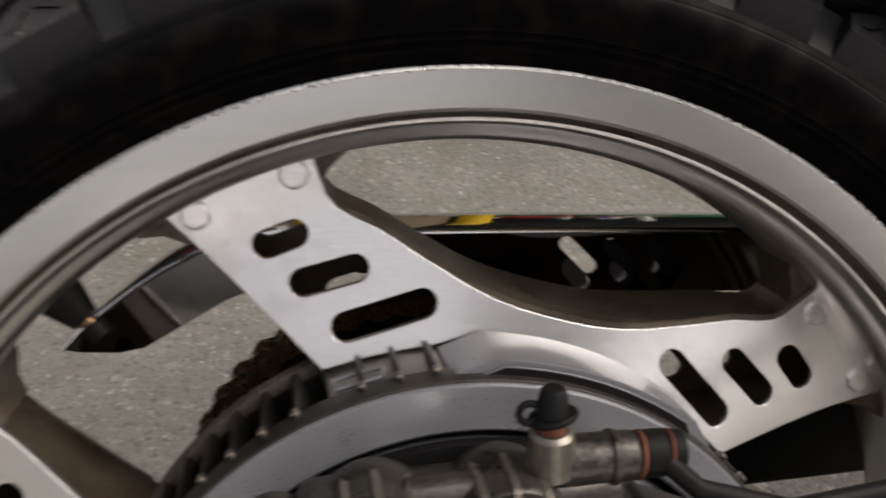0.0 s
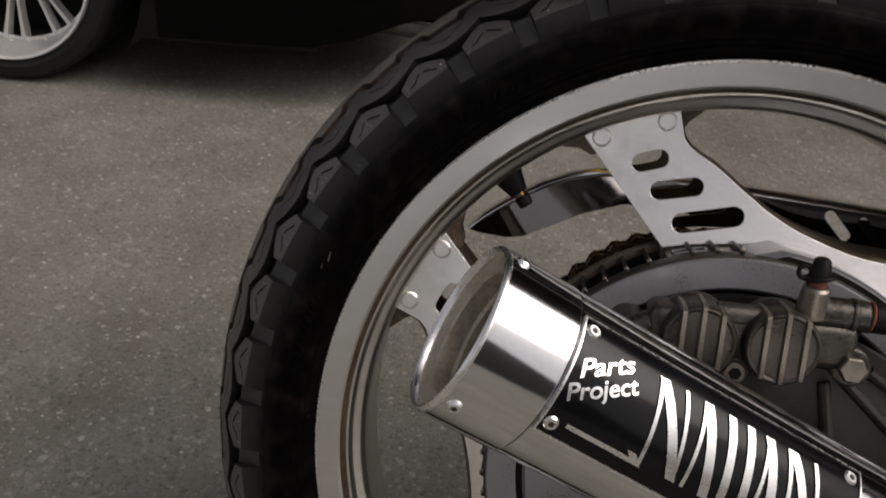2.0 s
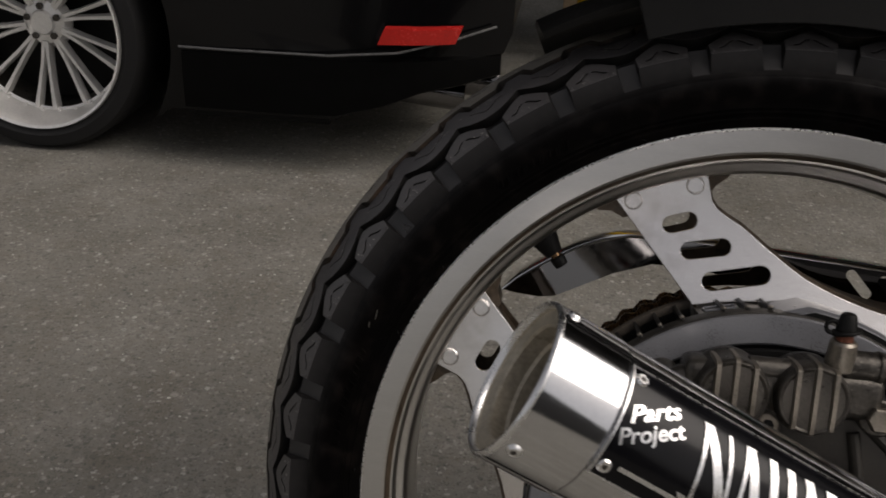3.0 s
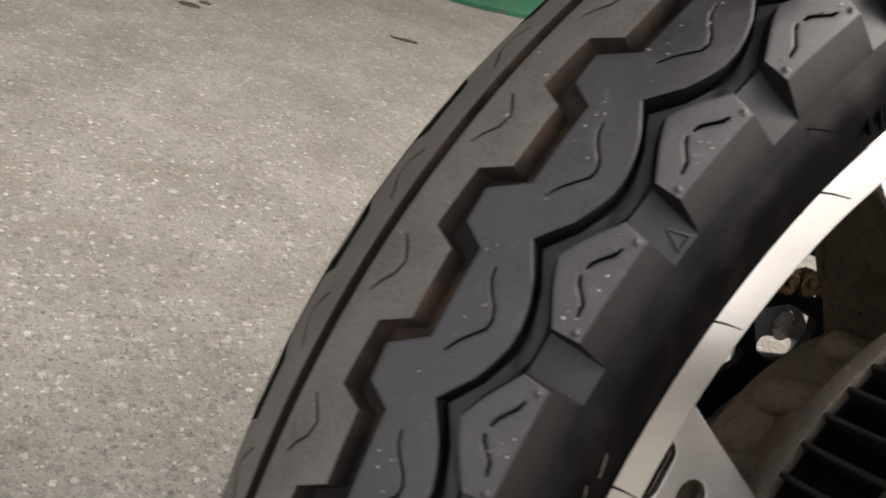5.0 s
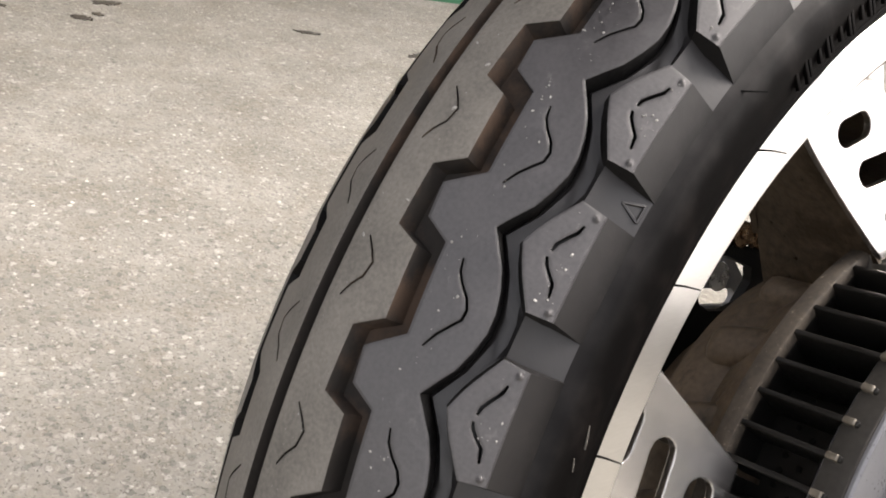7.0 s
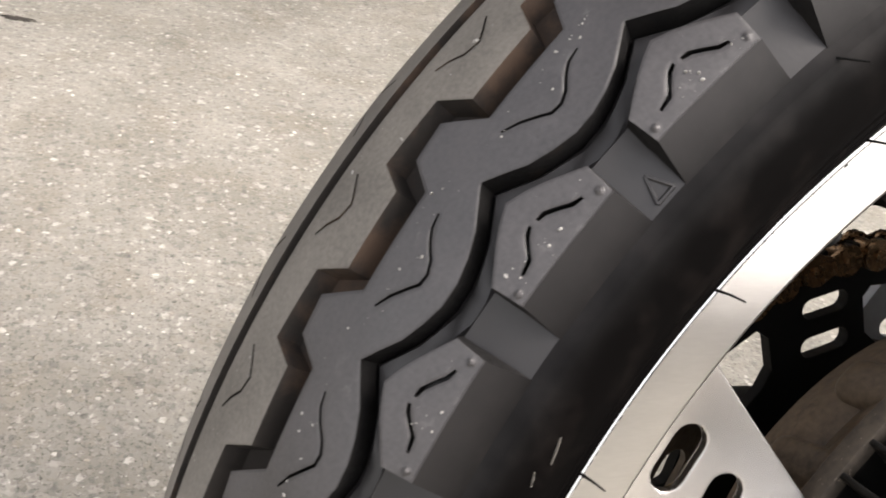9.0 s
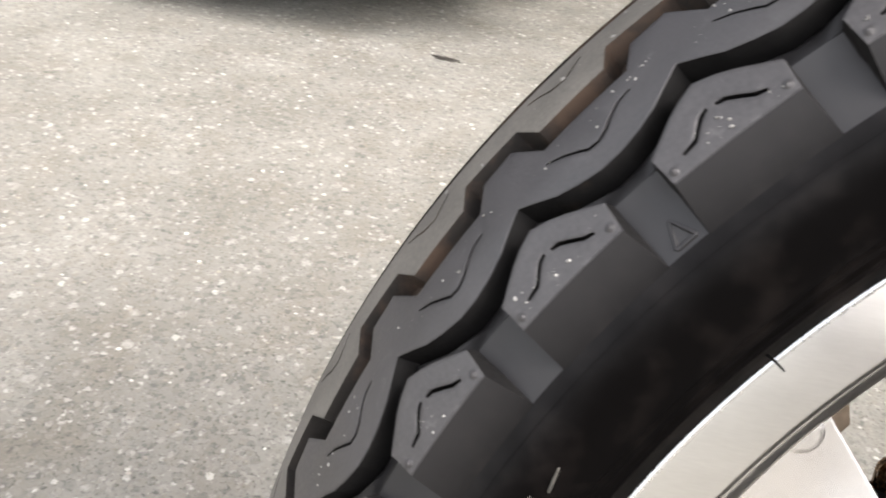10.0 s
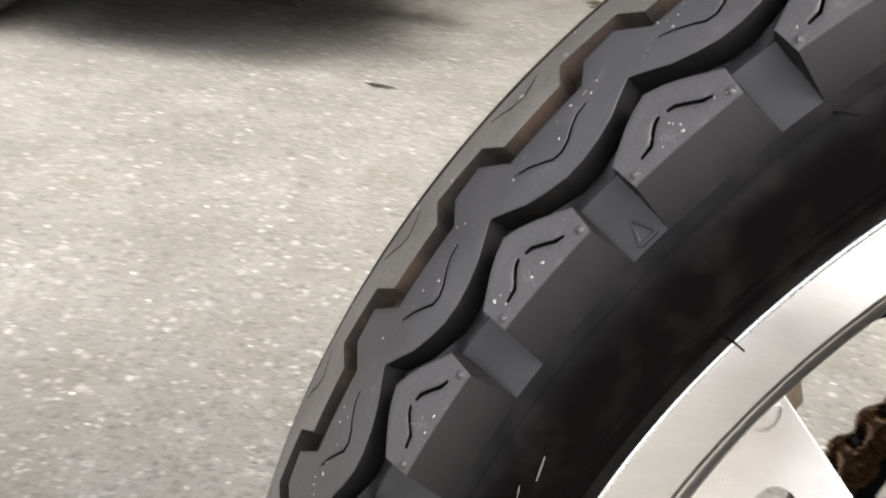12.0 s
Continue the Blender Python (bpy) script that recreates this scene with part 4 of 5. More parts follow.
# raised shroud on the disc's edge, behind the nipple
def shroud():
    def arc(r, a0, a1, n=10):
        return [polar(r, a0 + (a1 - a0) * k / n) for k in range(n + 1)]
    out = arc(0.1335, 46, 90) + [polar(0.1365, 90)] + arc(0.1422, 83.5, 50) + [polar(0.138, 45.5)]
    seg = part("disc_shroud", slab([out], -0.0600, -0.0300), DISC_GREY, bike, "dark grey raised rim segment")
    ins = arc(0.1358, 49, 86) + arc(0.1400, 82, 51.5)
    part("shroud_inset", slab([ins], -0.0612, -0.0590), BLACK, seg)
    part("inset_edge", tube([(x, -0.0612, z) for x, z in ins + ins[:1]], 0.00045, 6), DISC_GREY, seg)
    collar = arc(0.1270, 44, 110, 16) + arc(0.1385, 109, 44, 16)
    step = part("plate_step", slab([collar], -0.0215, -0.0150), STEP_AL, bike, "grimy stepped ring, toned down for the shade behind the spoke plate")
    ledge = arc(0.1290, 90, 109, 8) + arc(0.1345, 108.5, 90, 8)
    part("ledge", slab([ledge], -0.0500, -0.0200), STEP_AL, step)
    # a small clip between two vanes
    pts = [(polar(0.1368, a)[0], y, polar(0.1368, a)[1]) for a, y in ((107.3, -0.044), (107.0, -0.049), (103.5, -0.050), (99.8, -0.050), (99.4, -0.046), (99.7, -0.041), (103.5, -0.040), (107.0, -0.040), (107.3, -0.044))]
    part("clip", tube(pts, 0.0010, 8), DISC_GREY, step)


shroud()


# silencer
END = Vector((-0.148, -0.235, 0.130))
AX = Vector((0.8823, 0.1900, -0.4496)).normalized()
AU = (Vector((0, 0, 1)) - AX * AX.z).normalized()
AO = AX.cross(AU)
if AO.y > 0:
    AO = -AO
MR = 0.036


def on_muffler(s, a, r=MR):
    """The point s metres along the silencer, a degrees up from its outer side."""
    return END + AX * s + (AO * math.cos(radians(a)) + AU * math.sin(radians(a))) * r


def barrel(profile, segs=72, a0=0.0, a1=360.0, closed=True):
    """(radius, distance along) points turned about the silencer's axis."""
    bm = bmesh.new()
    full = a1 - a0 >= 359.9
    steps = segs if full else segs + 1
    rows = [[bm.verts.new(on_muffler(s, a0 + (a1 - a0) * k / segs, r)) for r, s in profile] for k in range(steps)]
    n = len(profile)
    for k in range(segs):
        p, q = rows[k], rows[(k + 1) % steps]
        for j in range(n if closed else n - 1):
            bm.faces.new((p[j], q[j], q[(j + 1) % n], p[(j + 1) % n]))
    if not full and closed:
        bm.faces.new(rows[0])
        bm.faces.new(rows[-1])
    return bm


def lettering(text, height, s0, a0, shear=0.0, width=1.0, turn=30.5):
    """Flat letters laid on the barrel: s0 along it and a0 degrees round it at the lower left corner."""
    cu = bpy.data.curves.new("letters", "FONT")
    cu.body, cu.size, cu.shear, cu.offset = text, height, shear, 0.00018
    ob = bpy.data.objects.new("letters", cu)
    me = ob.to_mesh()
    bm = bmesh.new()
    bm.from_mesh(me)
    ob.to_mesh_clear()
    bpy.data.objects.remove(ob)
    bpy.data.curves.remove(cu)
    bmesh.ops.scale(bm, vec=(width, 1, 1), verts=bm.verts)
    bmesh.ops.rotate(bm, cent=(0, 0, 0), matrix=Matrix.Rotation(radians(turn), 3, "Z"), verts=bm.verts)
    wrap(bm, s0, a0)
    return bm


def wrap(bm, s0, a0):
    for v in bm.verts:
        v.co = on_muffler(s0 + v.co.x, a0 + math.degrees(v.co.y / MR), MR + 0.00115 + v.co.z)


def muffler():
    cap = part("muffler", barrel([(0.0350, 0.033), (0.0342, 0.004), (0.0340, 0.001), (0.0346, -0.0004), (0.0356, -0.0002), (0.0362, 0.0010), (0.0362, 0.0330), (0.0356, 0.0338)]),
               MUFFLER_AL, bike, "polished aluminium silencer with black badge plate", 22)
    # a brighter metal ring puts the lip's reflected light into its colour
    ring = [(0.0334, 0.0030), (0.0336, 0.0002), (0.0344, -0.0009), (0.0354, -0.0008), (0.0362, 0.0003), (0.0364, 0.0013), (0.0360, 0.0020), (0.0345, 0.0026)]
    part("end_ring", barrel(ring), BADGE_SILVER, cap, "rolled edge of the outlet, bright matt metal for its reflected light", 60)
    part("barrel", barrel([(0.0340, 0.0335), (0.0358, 0.0340), (0.0358, 0.20), (0.0340, 0.42), (0.0300, 0.47), (0.0240, 0.48)], closed=False), MUFFLER_AL, cap)
    part("baffle", barrel([(0.0338, 0.0014), (0.0330, 0.0030), (0.0300, 0.0034), (0.0272, 0.0040), (0.0264, 0.0050), (0.0260, 0.0120), (0.0244, 0.0132), (0.0238, 0.0220), (0.0228, 0.0230), (0.0224, 0.080), (0.0002, 0.081)], closed=False), BAFFLE, cap, "sooty brown inner pipe")
    badge = part("badge_plate", barrel([(MR - 0.0006, 0.0346), (MR + 0.0008, 0.0346), (MR + 0.0008, 0.1680), (MR - 0.0006, 0.1680)], 24, -19.0, 57.0), BADGE_BLACK, cap, "gloss black badge plate with bright lettering")
    for prof, a0, a1 in (([(MR, 0.0342), (MR + 0.0013, 0.0342), (MR + 0.0013, 0.0351), (MR, 0.0351)], -19.6, 57.6), ([(MR, 0.1676), (MR + 0.0013, 0.1676), (MR + 0.0013, 0.1684), (MR, 0.1684)], -19.6, 57.6),
                         ([(MR, 0.0342), (MR + 0.0013, 0.0342), (MR + 0.0013, 0.1684), (MR, 0.1684)], -19.8, -18.6), ([(MR, 0.0342), (MR + 0.0013, 0.0342), (MR + 0.0013, 0.1684), (MR, 0.1684)], 56.6, 57.8)):
        part("border", barrel(prof, 24, a0, a1), BADGE_SILVER, badge)
    for s, a in ((0.0068, 77.6), (0.0066, -34.2), (0.0068, 180.0), (0.0388, 49.6), (0.0390, -11.5), (0.1630, 49.6), (0.1630, -11.5)):
        out = (on_muffler(s, a, 1.0) - on_muffler(s, a, 0.0)).normalized()
        c = on_muffler(s, a, MR)
        bm = rod(c - out * 0.001, c + out * 0.0016, 0.0036, 0.0030, 20, bevel=0.0007)
        screw = part("screw", bm, BADGE_SILVER, cap, "round headed steel screw")
        part("screw_socket", rod(c + out * 0.0012, c + out * 0.00175, 0.0013, segs=6, bevel=0.0001), DARK_CAST, screw)
    part("writing", lettering("Parts", 0.0094, 0.0388, 19.0, 0.30, 1.22), BADGE_SILVER, badge)
    part("writing", lettering("Project", 0.0090, 0.0384, 4.2, 0.15, 1.08), BADGE_SILVER, badge)
    # the maker's mark: slanting plain strokes and a long underline
    lo, hi = math.radians(-7.5) * MR, math.radians(45) * MR
    def stroke(x0, x1, w, b=lo, t=hi):
        pts = [(x0, b), (x0 + w, b), (x1 + w, t), (x1, t)]
        bm = thicken(flat_fill([pts]), (0, 0, 0.0003))
        cuts(bm, 1, [b + (t - b) * k / 8 for k in range(1, 8)])
        wrap(bm, 0.0, 0.0)
        part("maker_stroke", bm, BADGE_SILVER, badge)
    for x0, x1, w in ((0.0750, 0.0700, 0.0016), (0.0880, 0.0695, 0.0044), (0.0900, 0.0815, 0.0016), (0.0945, 0.0905, 0.0016), (0.1030, 0.0905, 0.0042), (0.1105, 0.1020, 0.0036), (0.1190, 0.1110, 0.0036),
                      (0.1245, 0.1210, 0.0016), (0.1320, 0.1200, 0.0042), (0.1395, 0.1310, 0.0018), (0.1500, 0.1320, 0.0042), (0.1530, 0.1440, 0.0018)):
        stroke(x0, x1, w)
    stroke(0.0440, 0.0440, 0.0300, math.radians(-9.5) * MR, math.radians(-6.5) * MR)
    stroke(0.0735, 0.0690, 0.0040, math.radians(-9.5) * MR, math.radians(-3) * MR)


muffler()


# chain, sprocket, chain guard
CH_Y, CH_R = 0.093, 0.1165


def chain():
    holes = []
    for k in range(6):
        a = 60 * k + 22.5
        holes.append([polar(r, b) for r, b in ((0.074, a - 6), (0.079, a - 13), (0.094, a - 16), (0.101, a - 14), (0.104, a), (0.101, a + 12), (0.096, a + 14), (0.079, a + 11), (0.074, a + 5))])
        holes.append(slot(polar(0.0785, a + 21), polar(0.0785, a + 32), 0.0050))
        holes.append(slot(polar(0.0965, a + 21.5), polar(0.0965, a + 30), 0.0048))
    teeth = 45
    outline = []
    for k in range(teeth):
        a = 360.0 * k / teeth
        outline += [polar(CH_R - 0.0055, a - 2.6), polar(CH_R - 0.0055, a + 2.6), polar(CH_R + 0.0045, a + 3.4), polar(CH_R + 0.0045, a + 4.6)]
    part("rear_sprocket", slab([outline] + holes, CH_Y - 0.003, CH_Y + 0.003), BLACK, bike, "black rear sprocket with cut-outs")
    # the path of the pins: a straight run from the front, round the sprocket, and back below
    pitch = 0.015875
    pts, a = [], radians(81.0)
    start = Vector((CH_R * math.cos(a), CH_R * math.sin(a)))
    run = Vector((math.sin(a), -math.cos(a))) * -1
    top = [start - run * pitch * k for k in range(30, 0, -1)]
    step = 2 * math.asin(pitch / 2 / CH_R)
    wrapn = int(radians(190) / step)
    arc = [Vector((CH_R * math.cos(a + step * k), CH_R * math.sin(a + step * k))) for k in range(wrapn + 1)]
    last = a + step * wrapn
    out = Vector((-math.sin(last), math.cos(last)))
    low = [arc[-1] + out * pitch * k for k in range(1, 30)]
    pts = top + arc + low
    chain_ob = part("drive_chain", rod((pts[0].x, CH_Y - 0.009, pts[0].y), (pts[0].x, CH_Y + 0.009, pts[0].y), 0.0026, segs=10), CHAIN_BROWN, bike, "oily rusty brown drive chain")
    def plate_mesh(kind, dy):
        arc = [(-0.0079 + 0.0072 * math.cos(t), 0.0072 * math.sin(t)) for t in [math.pi * (0.30 + 1.4 * k / 9) for k in range(10)]]
        half = [(0.0, 0.0042)] + arc + [(0.0, -0.0042)] + [(-x, -z) for x, z in arc]
        bm = slab([half], dy - 0.0008, dy + 0.0008)
        for x in (-0.0079, 0.0079):
            if kind:
                rod((x, dy - 0.0022 * (1 if dy < 0 else -1) - 0.0, 0.0), (x, dy, 0.0), 0.0027, segs=12, bm=bm)
        return bm
    meshes = {}
    for kind in (0, 1):
        bm = bmesh.new()
        for dy in ((-0.0060, 0.0060) if kind == 0 else (-0.0080, 0.0080)):
            tmp = plate_mesh(kind, dy)
            me = bpy.data.meshes.new("tmp")
            tmp.to_mesh(me)
            tmp.free()
            bm.from_mesh(me)
            bpy.data.meshes.remove(me)
        for x in (-0.0079, 0.0079):
            rod((x, -0.0052, 0), (x, 0.0052, 0), 0.0050, segs=14, bm=bm)
        finish(bm)
        meshes[kind] = bpy.data.meshes.new("chain_link")
        bm.to_mesh(meshes[kind])
        bm.free()
        meshes[kind].materials.append(CHAIN_BROWN)
    for k, (p, q) in enumerate(zip(pts, pts[1:])):
        ob = new("chain_link", meshes[k % 2])
        ob.parent = chain_ob
        mid = (p + q) / 2
        ob.matrix_basis = pose(mid.x, CH_Y, mid.y, 0, -math.degrees(math.atan2(q.y - p.y, q.x - p.x)), 0)


chain()


def chain_guard():
    top = [(-0.168, 0.1080), (-0.157, 0.1180), (-0.145, 0.1270), (-0.130, 0.1370), (-0.115, 0.1455), (-0.098, 0.1530), (-0.078, 0.1575), (-0.050, 0.1590), (-0.004, 0.1568), (0.08, 0.1512), (0.162, 0.1450), (0.42, 0.1250)]
    low = [(0.42, 0.092), (0.163, 0.1120), (0.084, 0.1165), (0.040, 0.1215), (0.0, 0.1330), (-0.03, 0.1390), (-0.060, 0.1385), (-0.087, 0.1290), (-0.110, 0.1170), (-0.128, 0.1075), (-0.140, 0.1055), (-0.160, 0.1065)]
    slots = [slot((x, 0.1440 - 0.12 * (x - 0.081)), (x + 0.012, 0.1310 - 0.12 * (x - 0.081)), 0.0038) for x in (0.081, 0.1035, 0.126)]
    def bend(bm):
        for v in bm.verts:
            if v.co.x < -0.045:
                v.co.y += 0.7 * (v.co.x + 0.045) ** 2
        return bm

    plate = slab([top + low] + slots, 0.0765, 0.0785)
    cuts(plate, 0, [-0.158 + 0.008 * k for k in range(15)])
    guard = part("chain_guard", bend(plate), DARK_CHROME, bike, "dark chromed chain guard with slanting slots")
    # black backing added behind the slots to make two of them look dark
    part("slot_backing", box(0.098, 0.150, 0.0800, 0.0830, 0.112, 0.1430, 0.001), BLACK, guard)
    for near, far, dz, name in ((0.0760, 0.1150, 0.0, "guard_flange"),):
        bm = bmesh.new()
        rows = []
        for x, z in top:
            rows.append([bm.verts.new((x, y, z + h)) for y, h in ((near, -0.0012), (near + 0.0004, 0.0006), (near + 0.0014, 0.0012), (near + 0.010, 0.0018), (far - 0.012, 0.0020), (far - 0.002, 0.0010), (far, -0.0010), (far, -0.0060), (far - 0.0012, -0.0060), (near + 0.0030, -0.0004))])
        for p, q in zip(rows, rows[1:]):
            for k in range(10):
                bm.faces.new((p[k], p[(k + 1) % 10], q[(k + 1) % 10], q[k]))
        bm.faces.new(rows[0])
        bm.faces.new(rows[-1])
        part(name, bend(bm), CHROME, guard, "chromed top flange", 50)


chain_guard()

# tyre valve on the inside of the rim
vx, vz = polar(0.2150, 131.0)
wx, wz = polar(0.2010, 131.2)
tx, tz = polar(0.1915, 131.4)
valve = part("tyre_valve", tube([(vx, -0.004, vz), ((vx + wx) / 2, -0.004, (vz + wz) / 2), (wx, -0.004, wz)], [0.0098, 0.0078, 0.0056], 20), BLACK, bike, "black rubber tyre valve with cap")
part("valve_band", rod((wx, -0.004, wz), ((3 * wx + tx) / 4, -0.004, (3 * wz + tz) / 4), 0.0034, segs=18), CHAIN_BROWN, valve)
part("valve_cap", rod(((3 * wx + tx) / 4, -0.004, (3 * wz + tz) / 4), (tx, -0.004, tz), 0.0050, 0.0046, 18, bevel=0.0008), BLACK, valve)


# swinging arm, axle, mudguard and unseen bodywork that shades the wheel
def frame_parts():
    part("axle", rod((0, -0.13, 0), (0, 0.13, 0), 0.011, segs=20), DARK_CAST, bike)
    for y0, y1 in ((-0.128, -0.100), (0.118, 0.146)):
        part("swinging_arm", box(-0.045, 0.52, y0, y1, -0.030, 0.030, 0.006), BLACK, bike, "black steel swinging arm")
    part("cross_tube", rod((0.36, -0.12, 0), (0.36, 0.13, 0), 0.03, segs=24), BLACK, bike)
    guard = [(0.3200, -0.066), (0.3290, -0.054), (0.3330, 0.004), (0.3290, 0.062), (0.3200, 0.074)]
    part("rear_mudguard", lathe(guard + [(r + 0.004, 0.004 + (y - 0.004) * 1.04) for r, y in guard[::-1]], 48, 5, 118.0), BLACK, bike, "black plastic rear mudguard close over the tyre")
    # added black skirt covers the tread where it lies in shade
    skirt = [(0.300, -0.0715), (0.322, -0.0700), (0.331, -0.0600), (0.334, -0.0620), (0.325, -0.0735), (0.300, -0.0750)]
    part("shade_skirt", lathe(skirt, 40, 5, 108), BLACK, bike, "made-up black skirt for the shade on the tyre under the mudguard")
    # unseen seat, tank, engine, panel and cowl blocks, added to shade the tyre
    seat = box(-0.22, 0.62, -0.160, 0.170, 0.46, 0.60, 0.03)
    part("seat", seat, BLACK, bike, "unseen black seat block added to shade the tyre")
    part("fuel_tank", box(0.66, 1.16, -0.15, 0.16, 0.46, 0.70, 0.07), BLACK, bike, "unseen black tank block added to cut the light")
    part("engine", box(0.56, 0.98, -0.17, 0.18, -0.06, 0.40, 0.04), DARK_CAST, bike, "unseen dark engine block added to cut the light")
    part("side_panel", box(0.30, 0.60, -0.12, 0.13, 0.22, 0.48, 0.03), BLACK, bike, "unseen black side panel added to cut the light")
    part("tail_cowl", box(-0.34, 0.02, -0.165, 0.175, 0.41, 0.56, 0.04), BLACK, bike, "unseen black tail cowl added to shade the tyre")


frame_parts()


def chain_adjuster():
    """Slotted end plate, draw bolt and cable behind the sprocket, on the far swinging arm."""
    out = [(0.050, 0.034), (0.112, 0.030), (0.116, 0.060), (0.094, 0.086), (0.062, 0.090), (0.050, 0.070)]
    plate = part("chain_adjuster", slab([out, slot((0.070, 0.060), (0.096, 0.057), 0.0055)], 0.147, 0.152), CAN_GREY, bike, "grey steel chain adjuster plate")
    part("draw_bolt", rod((0.060, 0.143, 0.046), (0.118, 0.143, 0.043), 0.0042, segs=14), WORN_CAST, plate, "worn steel draw bolt")
    for x in (0.074, 0.082):
        part("lock_nut", rod((x, 0.143, 0.0452), (x + 0.006, 0.143, 0.0449), 0.0078, segs=6, bevel=0.0006), WORN_CAST, plate)
    part("washer", rod((0.083, 0.1465, 0.072), (0.083, 0.1450, 0.072), 0.0095, segs=24, bevel=0.0003), BADGE_SILVER, plate)
    part("cable", tube([(0.05, 0.156, 0.100), (0.09, 0.158, 0.096), (0.125, 0.158, 0.078), (0.150, 0.156, 0.048), (0.165, 0.154, 0.010)], 0.0045, 10), BLACK, plate)


chain_adjuster()


# ---- parked car ----
def car():
    root = empty("car", pose(-1.206, 1.225, 0), "black parked car with silver multi-spoke wheels", "car")
    arch = [(0.312 * math.cos(radians(a)), 0.255 + 0.312 * math.sin(radians(a))) for a in range(-32, 213, 7)]
    lower = [(0.300, 0.118), (0.640, 0.118), (0.740, 0.185), (0.810, 0.232), (0.955, 0.242), (0.970, 0.28), (0.975, 0.45), (0.945, 0.72), (0.905, 0.86), (0.3, 0.93), (-0.5, 0.93), (-3.2, 0.80), (-3.45, 0.62), (-3.5, 0.2), (-3.3, 0.14), (-0.300, 0.13)]
    side = lower + arch[::-1]
    bm = slab([side], 0.0, 1.74)
    for v in bm.verts:
        # the rear end is rounded in plan
        if v.co.x > 0.55:
            k = (v.co.x - 0.55) / 0.38
            mid = 0.87
            v.co.y = mid + (v.co.y - mid) * (1 - 0.13 * k * k)
    part("body", bm, CAR_PAINT, root, "black painted body")
    # crease over the sill as a painted highlight line, and the step below it
    pts = [(0.330, -0.004, 0.246), (0.45, -0.005, 0.2460), (0.63, -0.004, 0.2480), (0.76, 0.012, 0.2580), (0.86, 0.050, 0.280), (0.94, 0.105, 0.300)]
    part("bumper_crease", tube(pts, 0.0024, 10), CREASE_GLINT, root, "thin grey line that paints the highlight on the bumper crease")
    bm = bmesh.new()
    prof = [(0.335, 0.0, 0.0), (0.52, -0.002, 0.0), (0.64, 0.003, 0.002), (0.73, 0.018, 0.024), (0.80, 0.038, 0.050), (0.88, 0.078, 0.062), (0.95, 0.14, 0.072)]
    rows = [[bm.verts.new((x, y + o, z)) for o, z in ((0.02, 0.118 + up), (-0.006, 0.126 + up), (-0.009, 0.18 + up * 0.4), (-0.006, 0.238), (0.02, 0.245))] for x, y, up in prof]
    for p, q in zip(rows, rows[1:]):
        for k in range(5):
            bm.faces.new((p[k], p[(k + 1) % 5], q[(k + 1) % 5], q[k]))
    bm.faces.new(rows[0])
    bm.faces.new(rows[-1])
    part("rear_valance", bm, CAR_SILL, root, "satin black lower bumper")
    bm = bmesh.new()
    pr = [(0.722, 0.010), (0.785, 0.022), (0.840, 0.042), (0.866, 0.055)]
    rows = [[bm.verts.new((x + dx, y + o, z)) for o, z, dx in ((0.02, 0.272, -0.0), (-0.007, 0.274, 0.0), (-0.006, 0.303, 0.012), (0.02, 0.305, 0.012))] for x, y in pr]
    for p, q in zip(rows, rows[1:]):
        for k in range(4):
            bm.faces.new((p[k], p[(k + 1) % 4], q[(k + 1) % 4], q[k]))
    bm.faces.new(rows[0])
    bm.faces.new(rows[-1])
    part("rear_reflector", bm, REFLECTOR, root, "red bumper reflector")
    for x, y in ((0.872, 0.205), (0.936, 0.310)):
        bm = rod((x - 0.20, y - 0.02, 0.150), (x, y, 0.128), 0.034, 0.036, 28, bevel=0.001)
        tip = part("exhaust_tip", bm, DARK_CHROME, root, "chromed exhaust tip")
        part("bore", rod((x - 0.02, y - 0.002, 0.1302), (x + 0.0010, y, 0.1279), 0.0315, segs=28, bevel=0.0003), BLACK, tip)
    # greenhouse
    roof = [(0.55, 0.90), (0.15, 1.36), (-0.3, 1.42), (-1.3, 1.40), (-1.95, 0.92)]
    part("cabin", slab([roof], 0.14, 1.60), CAR_PAINT, root)
    # low underbody, with two unseen boxes added to deepen the shade under the car
    part("underbody", box(-3.2, 0.66, 0.24, 1.50, 0.098, 0.30), BLACK, root)
    part("shade_floor", box(0.34, 0.62, 0.03, 1.71, 0.099, 0.16), BLACK, root)
    part("shade_block", box(0.60, 0.86, 0.20, 1.31, 0.100, 0.30, 0.02), CAR_SILL, root)
    # wheels
    def wheel(px, py):
        x = y = 0.0
        w = part("wheel", lathe([(0.228, -0.10), (0.244, -0.112), (0.268, -0.108), (0.279, -0.090), (0.281, 0.0), (0.279, 0.090), (0.268, 0.105), (0.244, 0.108), (0.228, 0.10)], 90,
                                m=Matrix.Translation((0, 0, 0))), CAR_RUBBER, root, "low profile car tyre and silver wheel")
        at = Matrix.Translation((0, 0, 0))
        w.matrix_basis = pose(px, py, 0.2505) @ Matrix.Diagonal((0.892, 0.892, 0.892, 1))
        rim_prof = [(0.230, -0.103), (0.227, -0.110), (0.221, -0.106), (0.212, -0.060), (0.206, -0.030), (0.200, -0.026), (0.216, 0.0)]
        # barrel toned dark and a black disc added for the shade behind the spokes
        part("barrel", lathe([(0.203, -0.028), (0.196, 0.09), (0.222, 0.10), (0.212, -0.02)], 60), DARK_CAST, w, "inner barrel of the wheel, dark metal for the shade behind the spokes")
        part("rim", lathe(rim_prof, 90, m=at), CAR_WHEEL, w, "silver polished rim lip")
